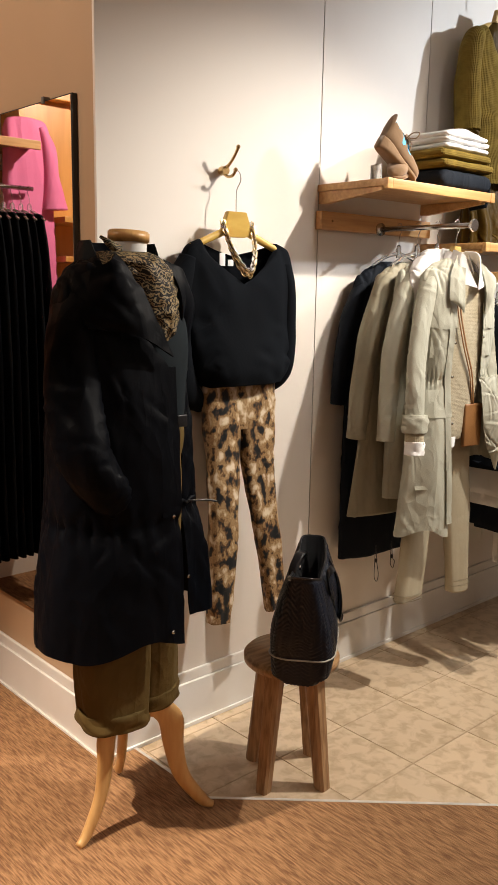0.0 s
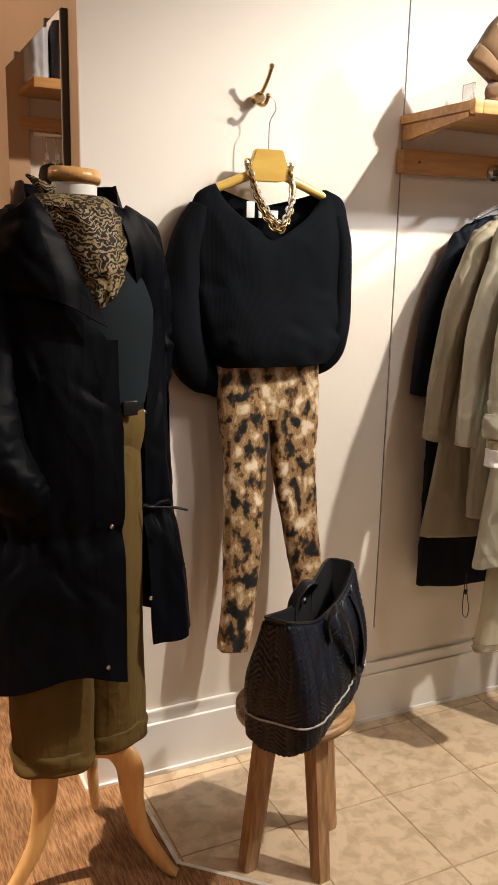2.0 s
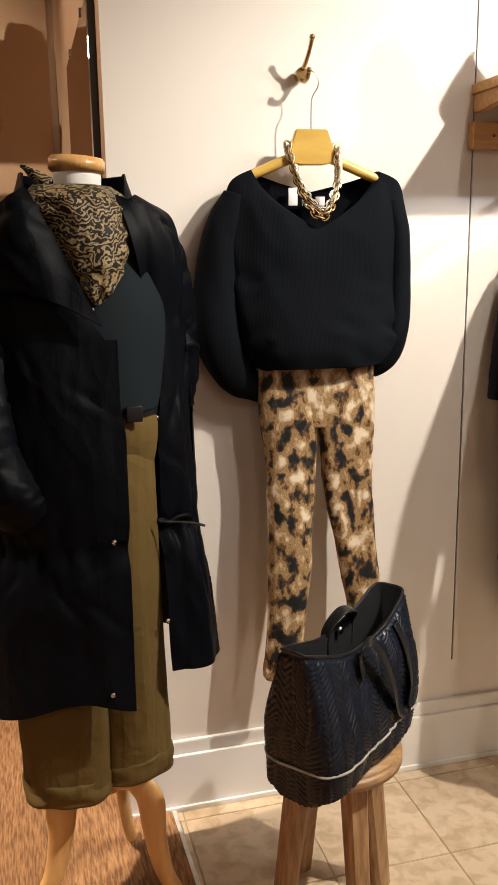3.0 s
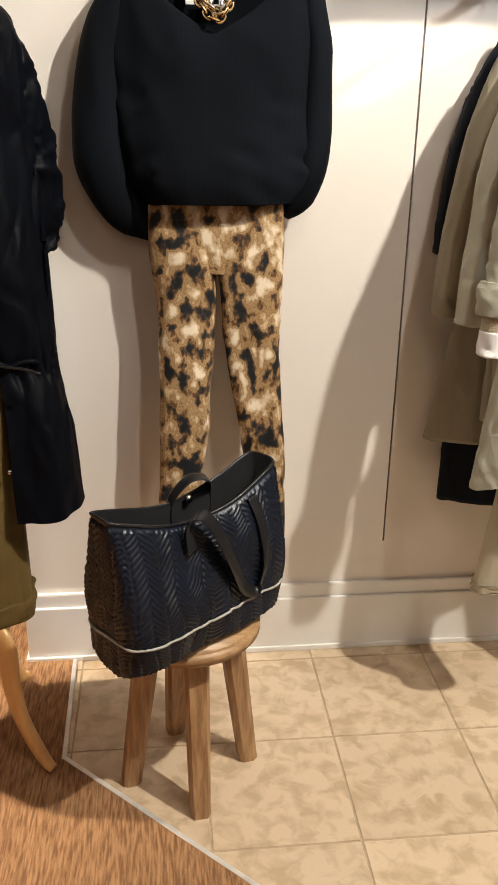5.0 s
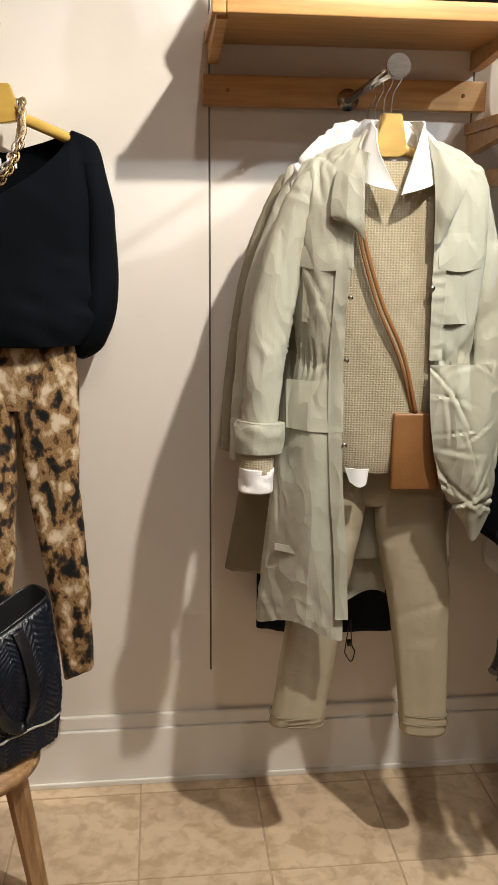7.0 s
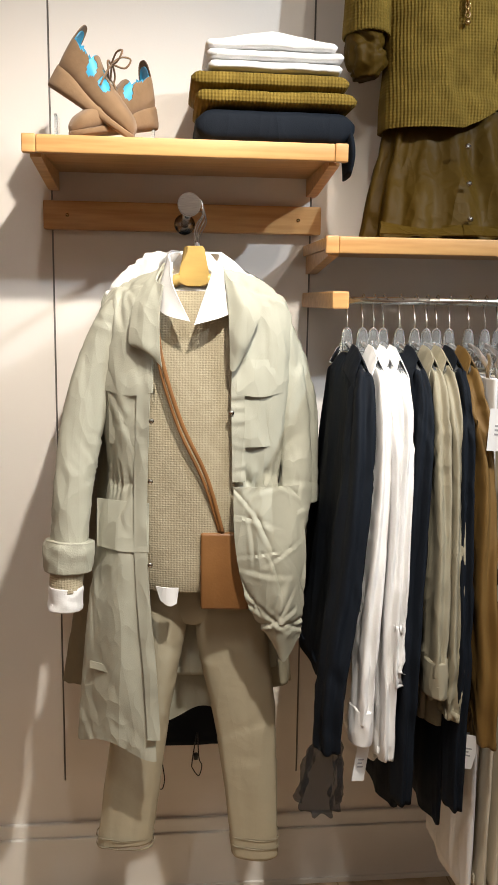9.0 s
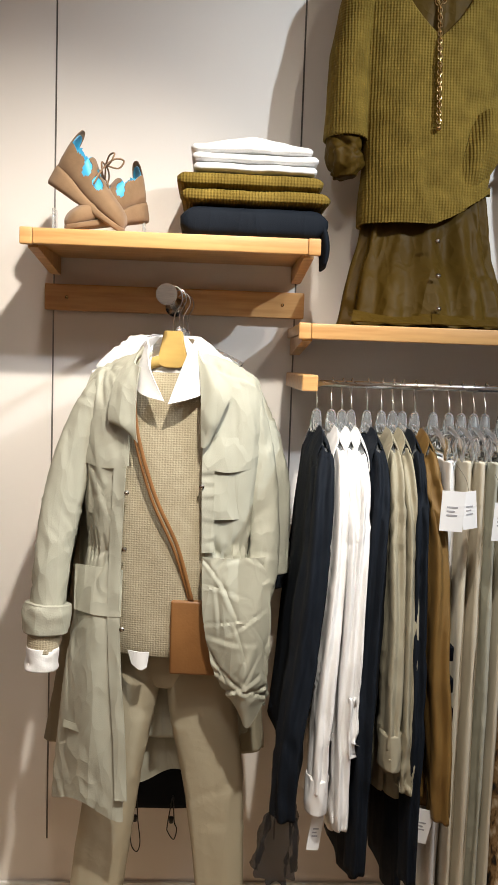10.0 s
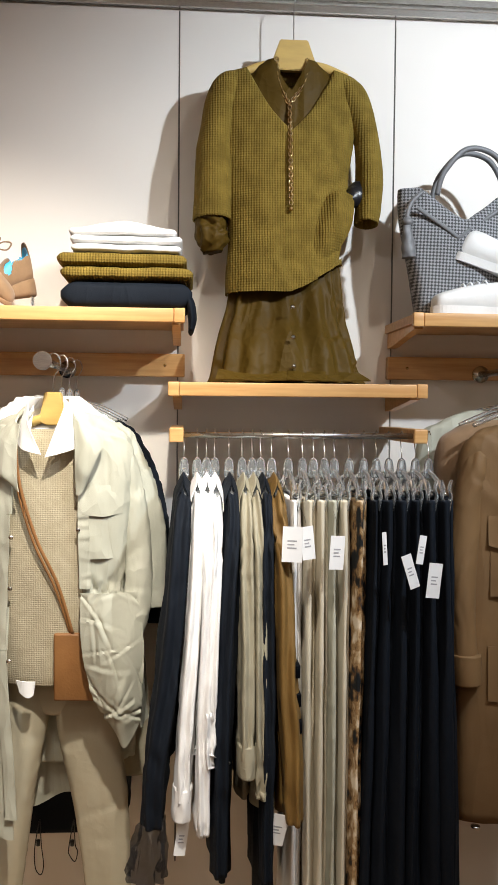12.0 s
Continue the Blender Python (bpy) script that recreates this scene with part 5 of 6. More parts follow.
def folded(name, x0, x1, y0, y1, z0, z1, mat, label, seed, layers=1, arch=0.0):
    """A folded garment: soft rounded layers, closed at the front fold."""
    t = thing(name, ((x0 + x1) / 2, (y0 + y1) / 2, z0), label, "folded clothes", "folded stack")
    h = (z1 - z0) / layers
    for k in range(layers):
        bm = B()
        rings = []
        for i in range(41):
            f = i / 40
            x = x0 + (x1 - x0) * f + 0.004 * math.sin(seed + k)
            u = max(0.0, 1 - min(f, 1 - f) * (x1 - x0) / (h * 0.55))
            e = max(0.12, 1 - u * u) ** 0.5
            zc = z0 + h * (k + 0.5) + (0.004 * noise.noise(Vector((x * 9, seed, k))) if z0 > 2.01 else 0.0)
            ring = []
            for j in range(36):
                a = 2 * math.pi * j / 36
                c, s_ = math.cos(a), math.sin(a)
                yy = (y0 + y1) / 2 + (y1 - y0) / 2 * math.copysign(abs(c) ** 0.35, c) * (0.9 + 0.1 * e)
                zz = zc + h * 0.5 * e * math.copysign(abs(s_) ** 0.5, s_)
                zz += 0.0022 * wrinkle((x, yy, k), seed, 9) + arch * max(0.0, s_) * math.sin(math.pi * f) ** 1.5
                ring.append((x, yy, max(zz, z0 + 0.0008 if k == 0 else 0)))
            rings.append(ring)
        skin(bm, rings, True, True, True)
        bmesh.ops.recalc_face_normals(bm, faces=bm.faces)
        part("layer", bm, mat, t)
    return t


nv = folded("folded_sweater", 2.548, 2.900, 2.125, 2.40, 2.0, 2.076, navy_cotton, "dark navy folded sweater at the bottom of the stack", 1, 1)
bm = B()
tube(bm, [(2.87, 2.19, 2.058), (2.893, 2.19, 2.03), (2.903, 2.19, 1.985), (2.900, 2.185, 1.945)], [(0.012, 0.06), (0.013, 0.06), (0.011, 0.055), (0.006, 0.04)], 16, 24, 0.003, 3)
part("sleeve", bm, navy_cotton, nv, "sleeve hanging over the shelf end")
folded("folded_sweater", 2.548, 2.902, 2.12, 2.39, 2.077, 2.114, olive_knit, "olive green waffle knit sweater folded flat", 2)
folded("folded_sweater", 2.545, 2.892, 2.125, 2.39, 2.114, 2.152, olive_knit, "olive green waffle knit sweater folded flat", 5)
folded("folded_shirt", 2.578, 2.872, 2.13, 2.37, 2.152, 2.175, white_cotton, "white cotton shirt folded flat in the stack", 3)
folded("folded_shirt", 2.574, 2.874, 2.13, 2.37, 2.175, 2.197, white_cotton, "white cotton shirt folded flat in the stack", 9)
folded("folded_shirt", 2.570, 2.858, 2.13, 2.36, 2.197, 2.218, white_cotton, "white cotton shirt folded on top of the stack", 7, arch=0.022)



def sandal(x, y, z, rz, pitch, label):
    """A lace-up wedge sandal: heel at the origin, toe along its own x."""
    t = thing("sandal", (x, y, z), label, "shoe", "pair of sandals")
    t.matrix_world = placed(Matrix.Translation((x, y, z)) @ Euler((0, radians(pitch), radians(rz))).to_matrix().to_4x4())
    SEC = ((0.0, 0.045, 0.092, 0.020), (0.012, 0.043, 0.118, 0.029), (0.05, 0.036, 0.092, 0.034), (0.10, 0.022, 0.068, 0.037), (0.15, 0.013, 0.055, 0.039), (0.19, 0.010, 0.040, 0.033), (0.205, 0.011, 0.026, 0.022), (0.212, 0.012, 0.014, 0.010))
    holes = ((0.074, 28, 0.013, 26), (0.074, 152, 0.013, 26), (0.114, 40, 0.016, 27), (0.114, 140, 0.016, 27), (0.094, 90, 0.010, 20))
    for shrink, mt, nm, lb in ((1.0, suede, "upper", ""), (0.93, blue_lining, "lining", "bright blue lining showing in the cut-outs")):
        bm = B()
        rings = []
        rows = curve(SEC, 90)
        for px, base, h, w in rows:
            ring = []
            for k in range(72):
                a = 2 * math.pi * k / 72
                c, q = math.cos(a), math.sin(a)
                ring.append((0.106 + (px - 0.106) * (shrink * 0.5 + 0.5), shrink * w * math.copysign(abs(c) ** 0.8, c), base + h * 0.5 * (1 + shrink * math.copysign(abs(q) ** 0.75, q))))
            rings.append(ring)
        skin(bm, rings, True, True, True)
        gone = []
        for f in bm.faces:
            m = f.calc_center_median()
            i = min(range(90), key=lambda j: abs(rows[j][0] - m.x))
            q = (m.z - rows[i][1]) / (rows[i][2] * 0.5) - 1
            ang = math.degrees(math.atan2(q, m.y / rows[i][3]))
            if 0.006 < m.x < 0.062 and q > 0.30 + 8 * max(0.0, m.x - 0.03):
                gone.append(f)
            elif shrink == 1.0 and any(((m.x - hx) / rx) ** 2 + ((ang - ha) / ra) ** 2 < 1 for hx, ha, rx, ra in holes):
                gone.append(f)
        bmesh.ops.delete(bm, geom=gone, context="FACES")
        thicken(part(nm, bm, mt, t, lb, local=True), 0.0016)
    bm = B()
    rings = []
    for px, top, w in curve(((-0.002, 0.060, 0.018), (0.02, 0.056, 0.030), (0.05, 0.050, 0.034), (0.09, 0.036, 0.037), (0.15, 0.022, 0.040), (0.19, 0.018, 0.033), (0.207, 0.017, 0.020), (0.215, 0.015, 0.008)), 40):
        rings.append([(px, w * math.copysign(abs(math.cos(a)) ** 0.6, math.cos(a)), top * (0.55 + 0.45 * math.copysign(abs(math.sin(a)) ** 0.5, math.sin(a)))) for a in (2 * math.pi * k / 32 for k in range(32))])
    skin(bm, rings, True, True, True)
    part("wedge_sole", bm, suede, t, local=True)
    bm = B()
    for k in (-1, 1):
        tube(bm, [(0.095, 0.0, 0.118), (0.10, k * 0.02, 0.142), (0.115, k * 0.035, 0.150), (0.115, k * 0.030, 0.128), (0.098, 0.0, 0.118)], [(0.0022, 0.0022)] * 5, 6, 30, side=Vector((1, 0, 0.2)))
        tube(bm, [(0.097, 0.0, 0.118), (0.105, k * 0.03, 0.100), (0.11, k * 0.040, 0.065)], [(0.0022, 0.0022)] * 3, 6, 14, side=Vector((1, 0, 0.2)))
    part("lace", bm, suede, t, "tied suede lace", local=True)
    return t


sandal(2.230, 2.20, 2.112, -12, 31, "taupe suede lace-up wedge sandal tilted on a clear stand")
sandal(2.462, 2.255, 2.038, 212, 10, "taupe suede lace-up wedge sandal with blue lining")
bm = box(B(), 2.435, 2.485, 2.225, 2.275, 2.001, 2.004, 0.001)
box(bm, 2.455, 2.461, 2.23, 2.27, 2.004, 2.05, 0.001)
solo("shoe_stand", bm, clear, (2.46, 2.25, 2.0), "small clear acrylic shoe stand", "shoe stand")
bm = box(B(), 2.215, 2.285, 2.17, 2.24, 2.001, 2.004, 0.001)
box(bm, 2.242, 2.248, 2.18, 2.23, 2.004, 2.06, 0.001)
solo("shoe_stand", bm, clear, (2.27, 2.2, 2.0), "small clear acrylic shoe stand", "shoe stand")

# ---- olive outfit above the rail ----
stand((3.163, 2.27, 1.797), (3.150, 2.285, 1.841), 0, 1.02)
OX, OY = 3.168, 2.33
wooden_hanger("wooden_hanger", 3.175, OY, 2.785, 0.155, 0.10, pale_hanger, "pale wooden hanger hooked on the wall track", 2.945)
olive = thing("olive_sweater", (OX, OY, 2.06), "olive waffle knit V-neck sweater half tucked up", "sweater")
OS = ((2.705, OX, OY, 0.125, 0.025), (2.675, OX, OY, 0.195, 0.04), (2.60, OX, OY, 0.205, 0.05), (2.42, OX - 0.005, OY, 0.180, 0.058), (2.25, OX - 0.015, OY - 0.01, 0.165, 0.068), (2.12, OX - 0.020, OY - 0.02, 0.165, 0.082), (2.055, OX - 0.020, OY - 0.02, 0.163, 0.084))
bm = B()
drape(bm, OS, 90, 130, 2.5, 0.004, 3, 31, 0.005, 6, cap0=False, hem=lambda x: max(0.0, x - 3.15) ** 1.5 * 1.6, neck=lambda x, f: max(0, 1 - abs(x - 3.165) / 0.125) * (0.27 if f else 0.03))
creases(bm, 14, 11, 0.007, 0.16, 0.016, 0.4, 2.06, 2.4)
part("body", bm, olive_knit, olive)
for pts, sizes, sd in (([(3.04, OY, 2.68), (2.985, OY, 2.64), (2.955, OY, 2.52), (2.945, OY - 0.01, 2.38), (2.945, OY - 0.02, 2.265)], [(0.012, 0.02), (0.042, 0.042), (0.046, 0.05), (0.052, 0.056), (0.056, 0.056)], 2),
                       ([(3.30, OY, 2.67), (3.345, OY, 2.635), (3.385, OY, 2.52), (3.398, OY - 0.01, 2.38), (3.388, OY - 0.02, 2.265)], [(0.012, 0.02), (0.038, 0.042), (0.034, 0.046), (0.036, 0.05), (0.032, 0.046)], 6)):
    bm = B()
    tube(bm, pts, sizes, 28, 60, 0.004, sd, 8, hollow=0.03)
    part("sleeve", bm, olive_knit, olive)
bm = sheet(B(), (((3.255, OY - 0.062, 2.32), (3.30, OY - 0.075, 2.345), (3.345, OY - 0.05, 2.335)), ((3.235, OY - 0.08, 2.235), (3.285, OY - 0.098, 2.255), (3.335, OY - 0.06, 2.25)), ((3.20, OY - 0.082, 2.11), (3.24, OY - 0.085, 2.13), (3.285, OY - 0.06, 2.16))), 26, 26, 0.008, 5, 11)
thicken(part("tucked_fold", bm, olive_knit, olive, "tucked-up fold of knit"), 0.005)

blouse = thing("satin_shirt_dress", (OX, OY, 1.797), "olive satin shirt dress under the sweater, hem on the shelf", "dress")
bm = B()
drape(bm, ((2.725, OX, OY, 0.075, 0.028), (2.66, OX, OY, 0.13, 0.034), (2.55, OX, OY, 0.14, 0.038), (2.44, OX, OY, 0.10, 0.036)), 30, 60, 2.2, 0.003, 3, 4, 0.004, 8, cap0=False, neck=lambda x, f: max(0, 1 - abs(x - 3.165) / 0.05) * (0.10 if f else 0.0))
creases(bm, 14, 9, 0.004, 0.12, 0.010, 0.85)
part("bodice", bm, olive_satin, blouse)
bm = B()
drape(bm, ((2.25, OX - 0.01, OY - 0.01, 0.135, 0.044), (2.16, OX - 0.01, OY - 0.01, 0.145, 0.048), (2.05, OX - 0.012, OY - 0.015, 0.158, 0.054), (1.98, OX - 0.018, OY - 0.025, 0.168, 0.066), (1.90, OX - 0.020, OY - 0.045, 0.190, 0.09), (1.83, OX - 0.020, OY - 0.055, 0.205, 0.10), (1.803, OX - 0.018, OY - 0.06, 0.215, 0.105)), 80, 170, 2.2, 0.021, 13, 7, 0.002, 9)
creases(bm, 40, 9, 0.005, 0.16, 0.008, 0.9)
skirt = part("skirt", bm, olive_satin, blouse)
for z in (2.01, 1.925, 1.845):
    part("button", disc(B(), (3.163, 2.155 + (z - 1.84) * 0.25, z), 0.006, 0.004, n=14), steel, blouse, "small metal button")
for sx, sd in ((3.06, 2), (3.25, 5)):
    bm = sheet(B(), (((sx - 0.10, 2.165, 1.835), (sx, 2.150, 1.82), (sx + 0.09, 2.165, 1.83)), ((sx - 0.11, 2.125, 1.806), (sx, 2.115, 1.804), (sx + 0.12, 2.13, 1.806))), 34, 12, 0.006, sd, 16)
    thicken(part("pooled_hem", bm, olive_satin, blouse, "hem pooled on the shelf"), 0.003)
bm = B()
tube(bm, [(2.948, OY - 0.02, 2.285), (2.942, OY - 0.022, 2.24), (2.945, OY - 0.022, 2.205), (2.948, OY - 0.022, 2.175)], [(0.036, 0.038), (0.044, 0.044), (0.042, 0.044), (0.024, 0.03)], 44, 50, 0.007, 4, 26)
creases(bm, 40, 14, 0.005, 0.05, 0.005, 0.5)
part("cuff", bm, olive_satin, blouse, "gathered satin cuff")
bm = B()
tube(bm, [(3.37, OY - 0.01, 2.36), (3.345, OY - 0.03, 2.335), (3.325, OY - 0.035, 2.33)], [(0.03, 0.03), (0.025, 0.025), (0.012, 0.015)], 20, 16, 0.004, 4, 26)
# Black instead of olive satin: the cuff's shade is put into its colour.
part("cuff", bm, black_leather, blouse, "cuff tucked at the waist, coloured black for shade")
lariat = thing("lariat_necklace", (OX, 2.27, 2.29), "pale gold lariat chain necklace on the olive outfit", "necklace")
for pts in ([(3.125, OY - 0.01, 2.735), (3.13, OY - 0.03, 2.66), (3.158, OY - 0.045, 2.59)], [(3.215, OY - 0.01, 2.735), (3.205, OY - 0.03, 2.66), (3.160, OY - 0.045, 2.59)], [(3.160, OY - 0.046, 2.59), (3.161, OY - 0.068, 2.45), (3.162, OY - 0.085, 2.30)]):
    bm = B()
    chain(bm, pts, 0.013, 0.0022, 0.7)
    tagged(part("strand", bm, gold, lariat), kind="stuff")
part("end_bead", ball(B(), (3.162, OY - 0.086, 2.288), 0.007), brass, lariat)

# ---- clothes on the rail ----
stand((3.19, 2.105, 1.662), (3.155, 2.072, 1.702), 0, 0.985)
RY, RZ = 2.105, 1.662


def rail_top(name, x, mat, label, z_end, lean, seed, wide=0.022, sleeve_end=0.8, cuff=None, sl_shift=0.0):
    """A top on a clear hanger seen edge-on, with one sleeve hanging to the front."""
    t = thing(name, (x, RY, z_end), label, name.split("_")[-1], "garments on the rail")
    bm = B()
    drape(bm, ((1.545, x, RY, 0.008, 0.03), (1.515, x, RY, wide * 0.8, 0.10), (1.46, x, RY - 0.01, wide, 0.19), (1.2, x + lean * 0.3, RY - 0.01, wide, 0.19), (z_end, x + lean * 0.7, RY - 0.01, wide * 1.1, 0.18)), 44, 44, 2.2, 0.008, 7, seed, 0.003, 9)
    part("body", bm, mat, t)
    bm = B()
    sx = x + sl_shift
    tube(bm, [(sx, 2.0, 1.505), (sx, 1.94, 1.47), (sx + lean * 0.15, 1.905, 1.34), (sx + lean * 0.5, 1.875, 1.1), (sx + lean * 0.85, 1.855, 0.9), (sx + lean, 1.845, sleeve_end)], [(0.006, 0.02), (wide * 0.8, 0.045), (wide * 0.95, 0.058), (wide * 1.0, 0.056), (wide * 0.95, 0.05), (wide * 0.85, 0.042)], 44, 70, 0.0025, seed, 14, hollow=0.02, pleat=(5, 0.16))
    creases(bm, 30, seed, 0.0035, 0.14, 0.008, 0.8)
    sl = part("sleeve", bm, mat, t)
    for sg in (-1, 1):
        bm = sheet(B(), (((x, 2.04, 1.568), (x, 1.99, 1.562), (x + sg * 0.002, 1.95, 1.54)), ((x + sg * 0.013, 2.03, 1.545), (x + sg * 0.015, 1.98, 1.53), (x + sg * 0.015, 1.935, 1.508)), ((x + sg * 0.020, 2.03, 1.515), (x + sg * 0.022, 1.97, 1.500), (x + sg * 0.017, 1.925, 1.478))), 10, 10, 0.001, seed, 20)
        thicken(part("collar", bm, mat, t), 0.002)
    if cuff:
        bm = B()
        tube(bm, [(sx + lean * 0.96, 1.847, sleeve_end + 0.03), (sx + lean * 1.0, 1.845, sleeve_end - 0.005), (sx + lean * 1.03, 1.843, sleeve_end - 0.045)], [(wide * 1.1, 0.042), (wide * 1.15, 0.044), (wide * 1.15, 0.044)], 24, 14, 0.003, seed, 24, hollow=0.02)
        part("cuff", bm, cuff, sl, "turned-back cuff")
    clear_hanger(x, RY, 1.565, 0.16, True, RZ - 1.565 + 0.0)
    return t


def rail_trousers(name, x, mat, label, lean, seed, wide=0.018, flare=0.0):
    """Trousers clipped by the waist to a clear hanger, seen edge-on."""
    t = thing(name, (x, RY, 0.32), label, "trousers", "garments on the rail")
    for k, (dx, dy) in enumerate(((-0.35, 0.0), (0.45, 0.03))):
        bm = B()
        drape(bm, ((1.505, x + dx * wide, 2.06 + dy, wide * 0.75, 0.15), (1.40, x + dx * wide, 2.06 + dy, wide * 0.8, 0.155), (1.0, x + dx * wide + lean * 0.4, 2.05 + dy, wide * 0.9 + flare * 0.3, 0.15), (0.32, x + dx * wide + lean, 2.04 + dy, wide + flare, 0.14)), 50, 56, 2.2, 0.005, 5, seed + k, 0.0025, 9)
        part("leg", bm, mat, t)
    h = clear_hanger(x, RY, 1.565, 0.15, True, RZ - 1.565)
    for y in (1.945, 2.24):
        bm = B()
        for sg in (-1, 1):
            tube(bm, [(x + sg * 0.006, y, 1.478), (x + sg * 0.0075, y, 1.495), (x + sg * 0.0115, y, 1.515), (x + sg * 0.0075, y, 1.535), (x + sg * 0.013, y, 1.556)], [(0.003, 0.013), (0.0035, 0.015), (0.0035, 0.015), (0.0035, 0.013), (0.0025, 0.010)], 10, 20)
        part("clip", bm, clear, h)
        bm = B()
        tube(bm, [(x - 0.012, y, 1.515), (x - 0.006, y, 1.527), (x + 0.006, y, 1.527), (x + 0.012, y, 1.515)], [(0.0012, 0.003)] * 4, 6, 14)
        part("spring", bm, steel, h, "steel clip spring")
    return t


sheer = rail_top("black_blouse", 2.880, navy_cotton, "black blouse with sheer tulle cuffs on the rail", 0.85, -0.07, 3, 0.028, 0.74)
bm = B()
tube(bm, [(2.815, 1.847, 0.76), (2.808, 1.845, 0.72), (2.800, 1.845, 0.66), (2.795, 1.845, 0.61)], [(0.018, 0.03), (0.028, 0.035), (0.036, 0.04), (0.040, 0.042)], 60, 30, 0.008, 3, 40, cap0=False, pleat=(9, 0.22))
part("tulle_cuff", bm, tulle, sheer, "flared sheer black cuff")
rail_top("white_shirt", 2.915, white_cotton, "white cotton shirt hanging on the rail", 0.72, -0.035, 5, 0.020, 0.80, white_cotton)
rail_top("white_shirt", 2.940, white_cotton, "white cotton shirt hanging on the rail", 0.66, -0.01, 8, 0.019, 0.72)
rail_top("white_shirt", 2.962, white_cotton, "white cotton shirt hanging on the rail", 0.70, -0.02, 12, 0.016, 1.02)
rail_top("navy_shirt", 3.000, navy_cotton, "dark navy shirt hanging on the rail", 0.55, -0.03, 15, 0.022, 0.62)
rail_top("beige_shirt", 3.035, beige_dark, "khaki beige shirt with buttoned cuffs on the rail", 0.76, 0.0, 18, 0.020, 0.90, beige_dark)
rail_top("beige_shirt", 3.062, beige_dark, "khaki beige shirt hanging on the rail", 0.74, 0.01, 21, 0.018, 0.80)
rail_top("navy_shirt", 3.085, navy_cotton, "dark navy shirt hanging on the rail", 0.5, 0.0, 24, 0.018, 0.60)
bands = rail_top("mustard_blouse", 3.115, mustard, "mustard brown blouse with black bands on the rail", 0.72, 0.035, 27, 0.024, 0.74)
for z, dx in ((1.10, 0.040), (1.03, 0.043), (0.965, 0.046)):
    part("band", box(B(), 3.125 + dx - 0.03, 3.145 + dx - 0.022, 1.845, 1.90, z - 0.016, z + 0.016, 0.003), black_cotton, bands, "black stripe band")
for k, (x, mt, nm, lb) in enumerate(((3.160, white_cotton, "white_trousers", "white cotton trousers clipped on the rail"), (3.198, cream_cotton, "cream_trousers", "cream cotton trousers clipped on the rail"), (3.228, cream_cotton, "cream_trousers", "cream cotton trousers clipped on the rail"),
                                    (3.258, beige_cotton, "stone_trousers", "stone cotton trousers clipped on the rail"), (3.285, cream_cotton, "cream_trousers", "cream cotton trousers clipped on the rail"))):
    rail_trousers(nm, x, mt, lb, 0.004, 40 + k * 3, 0.016)
rail_trousers("printed_trousers", 3.325, print_cloth, "brown and black printed trousers clipped on the rail", -0.01, 60, 0.020)
for k, x in enumerate((3.365, 3.400, 3.435, 3.470, 3.508, 3.545)):
    rail_trousers("navy_trousers", x, navy_cotton, "dark navy trousers clipped on the rail", -0.02 + 0.011 * k - 0.012 * (k % 2), 70 + 4 * k, 0.019 + 0.004 * (k % 3), 0.008)


def price_tag(x, y, z, w, h, turn, roll=0.0):
    t = thing("price_tag", (x, y, z), "white paper price tag hanging from a garment", "tag", "price tags")
    t.matrix_world = placed(pose(x, y, z, 0, roll, turn))
    part("card", box(B(), -w / 2, w / 2, -0.0006, 0.0006, -h, 0), paper, t, local=True, smooth=False)
    for k in range(3):
        part("print", box(B(), -w * 0.25, w * (0.22 - 0.12 * (k == 1)), -0.0012, -0.0007, -h * (0.42 + 0.10 * k), -h * (0.38 + 0.10 * k)), print_ink, t, "grey printed lines", local=True, smooth=False)
    bm = B()
    tube(bm, [(0, 0, -0.005), (0.001, 0.012, 0.025), (0.0, 0.05, 0.055)], [(0.0004, 0.0004)] * 3, 5, 10)
    part("string", bm, black_cotton, t, local=True)


for a in ((3.140, 1.835, 1.425, 0.048, 0.085, -6, 2), (3.172, 1.838, 1.425, 0.034, 0.080, 16, -6), (3.252, 1.855, 1.40, 0.036, 0.082, 8, 3), (3.362, 1.845, 1.41, 0.012, 0.08, 20, -4), (3.415, 1.840, 1.355, 0.026, 0.085, 10, -18),
          (3.462, 1.855, 1.40, 0.022, 0.07, 25, 10), (3.490, 1.840, 1.335, 0.034, 0.085, 5, 6), (2.885, 1.83, 0.72, 0.028, 0.08, 12, 8), (3.118, 1.835, 0.73, 0.045, 0.075, 5, 14)):
    price_tag(a[0], a[1], a[2] + 0.028, *a[3:])

# ---- handbag, trainers and coats of the next bay ----
stand((3.60, 2.28, 2.0), (3.605, 2.29, 2.037))
tote = thing("woven_handbag", (3.63, 2.28, 2.002), "grey woven straw handbag with rolled handles", "handbag")
bm = B()
drape(bm, ((2.375, 3.635, 2.29, 0.165, 0.05), (2.30, 3.633, 2.285, 0.160, 0.065), (2.15, 3.63, 2.28, 0.135, 0.07), (2.006, 3.625, 2.275, 0.11, 0.065)), 50, 90, 2.4, 0.006, 4, 3, 0.003, 9, cap0=False, hollow=0, grow=False, neck=lambda x, f: max(0, 1 - abs(x - 3.645) / 0.13) * 0.11)
thicken(part("body", bm, grey_weave, tote), 0.005)
bm = B()
pts = [(3.50 + 0.024 * i, 2.212 + 0.001 * abs(i - 5), 2.31 - 0.018 * min(i, 10 - i) * 0.9) for i in range(11)]
tube(bm, pts, [(0.006, 0.004)] * 11, 8, 50)
part("trim", bm, grey_leather, tote, "grey leather trim")
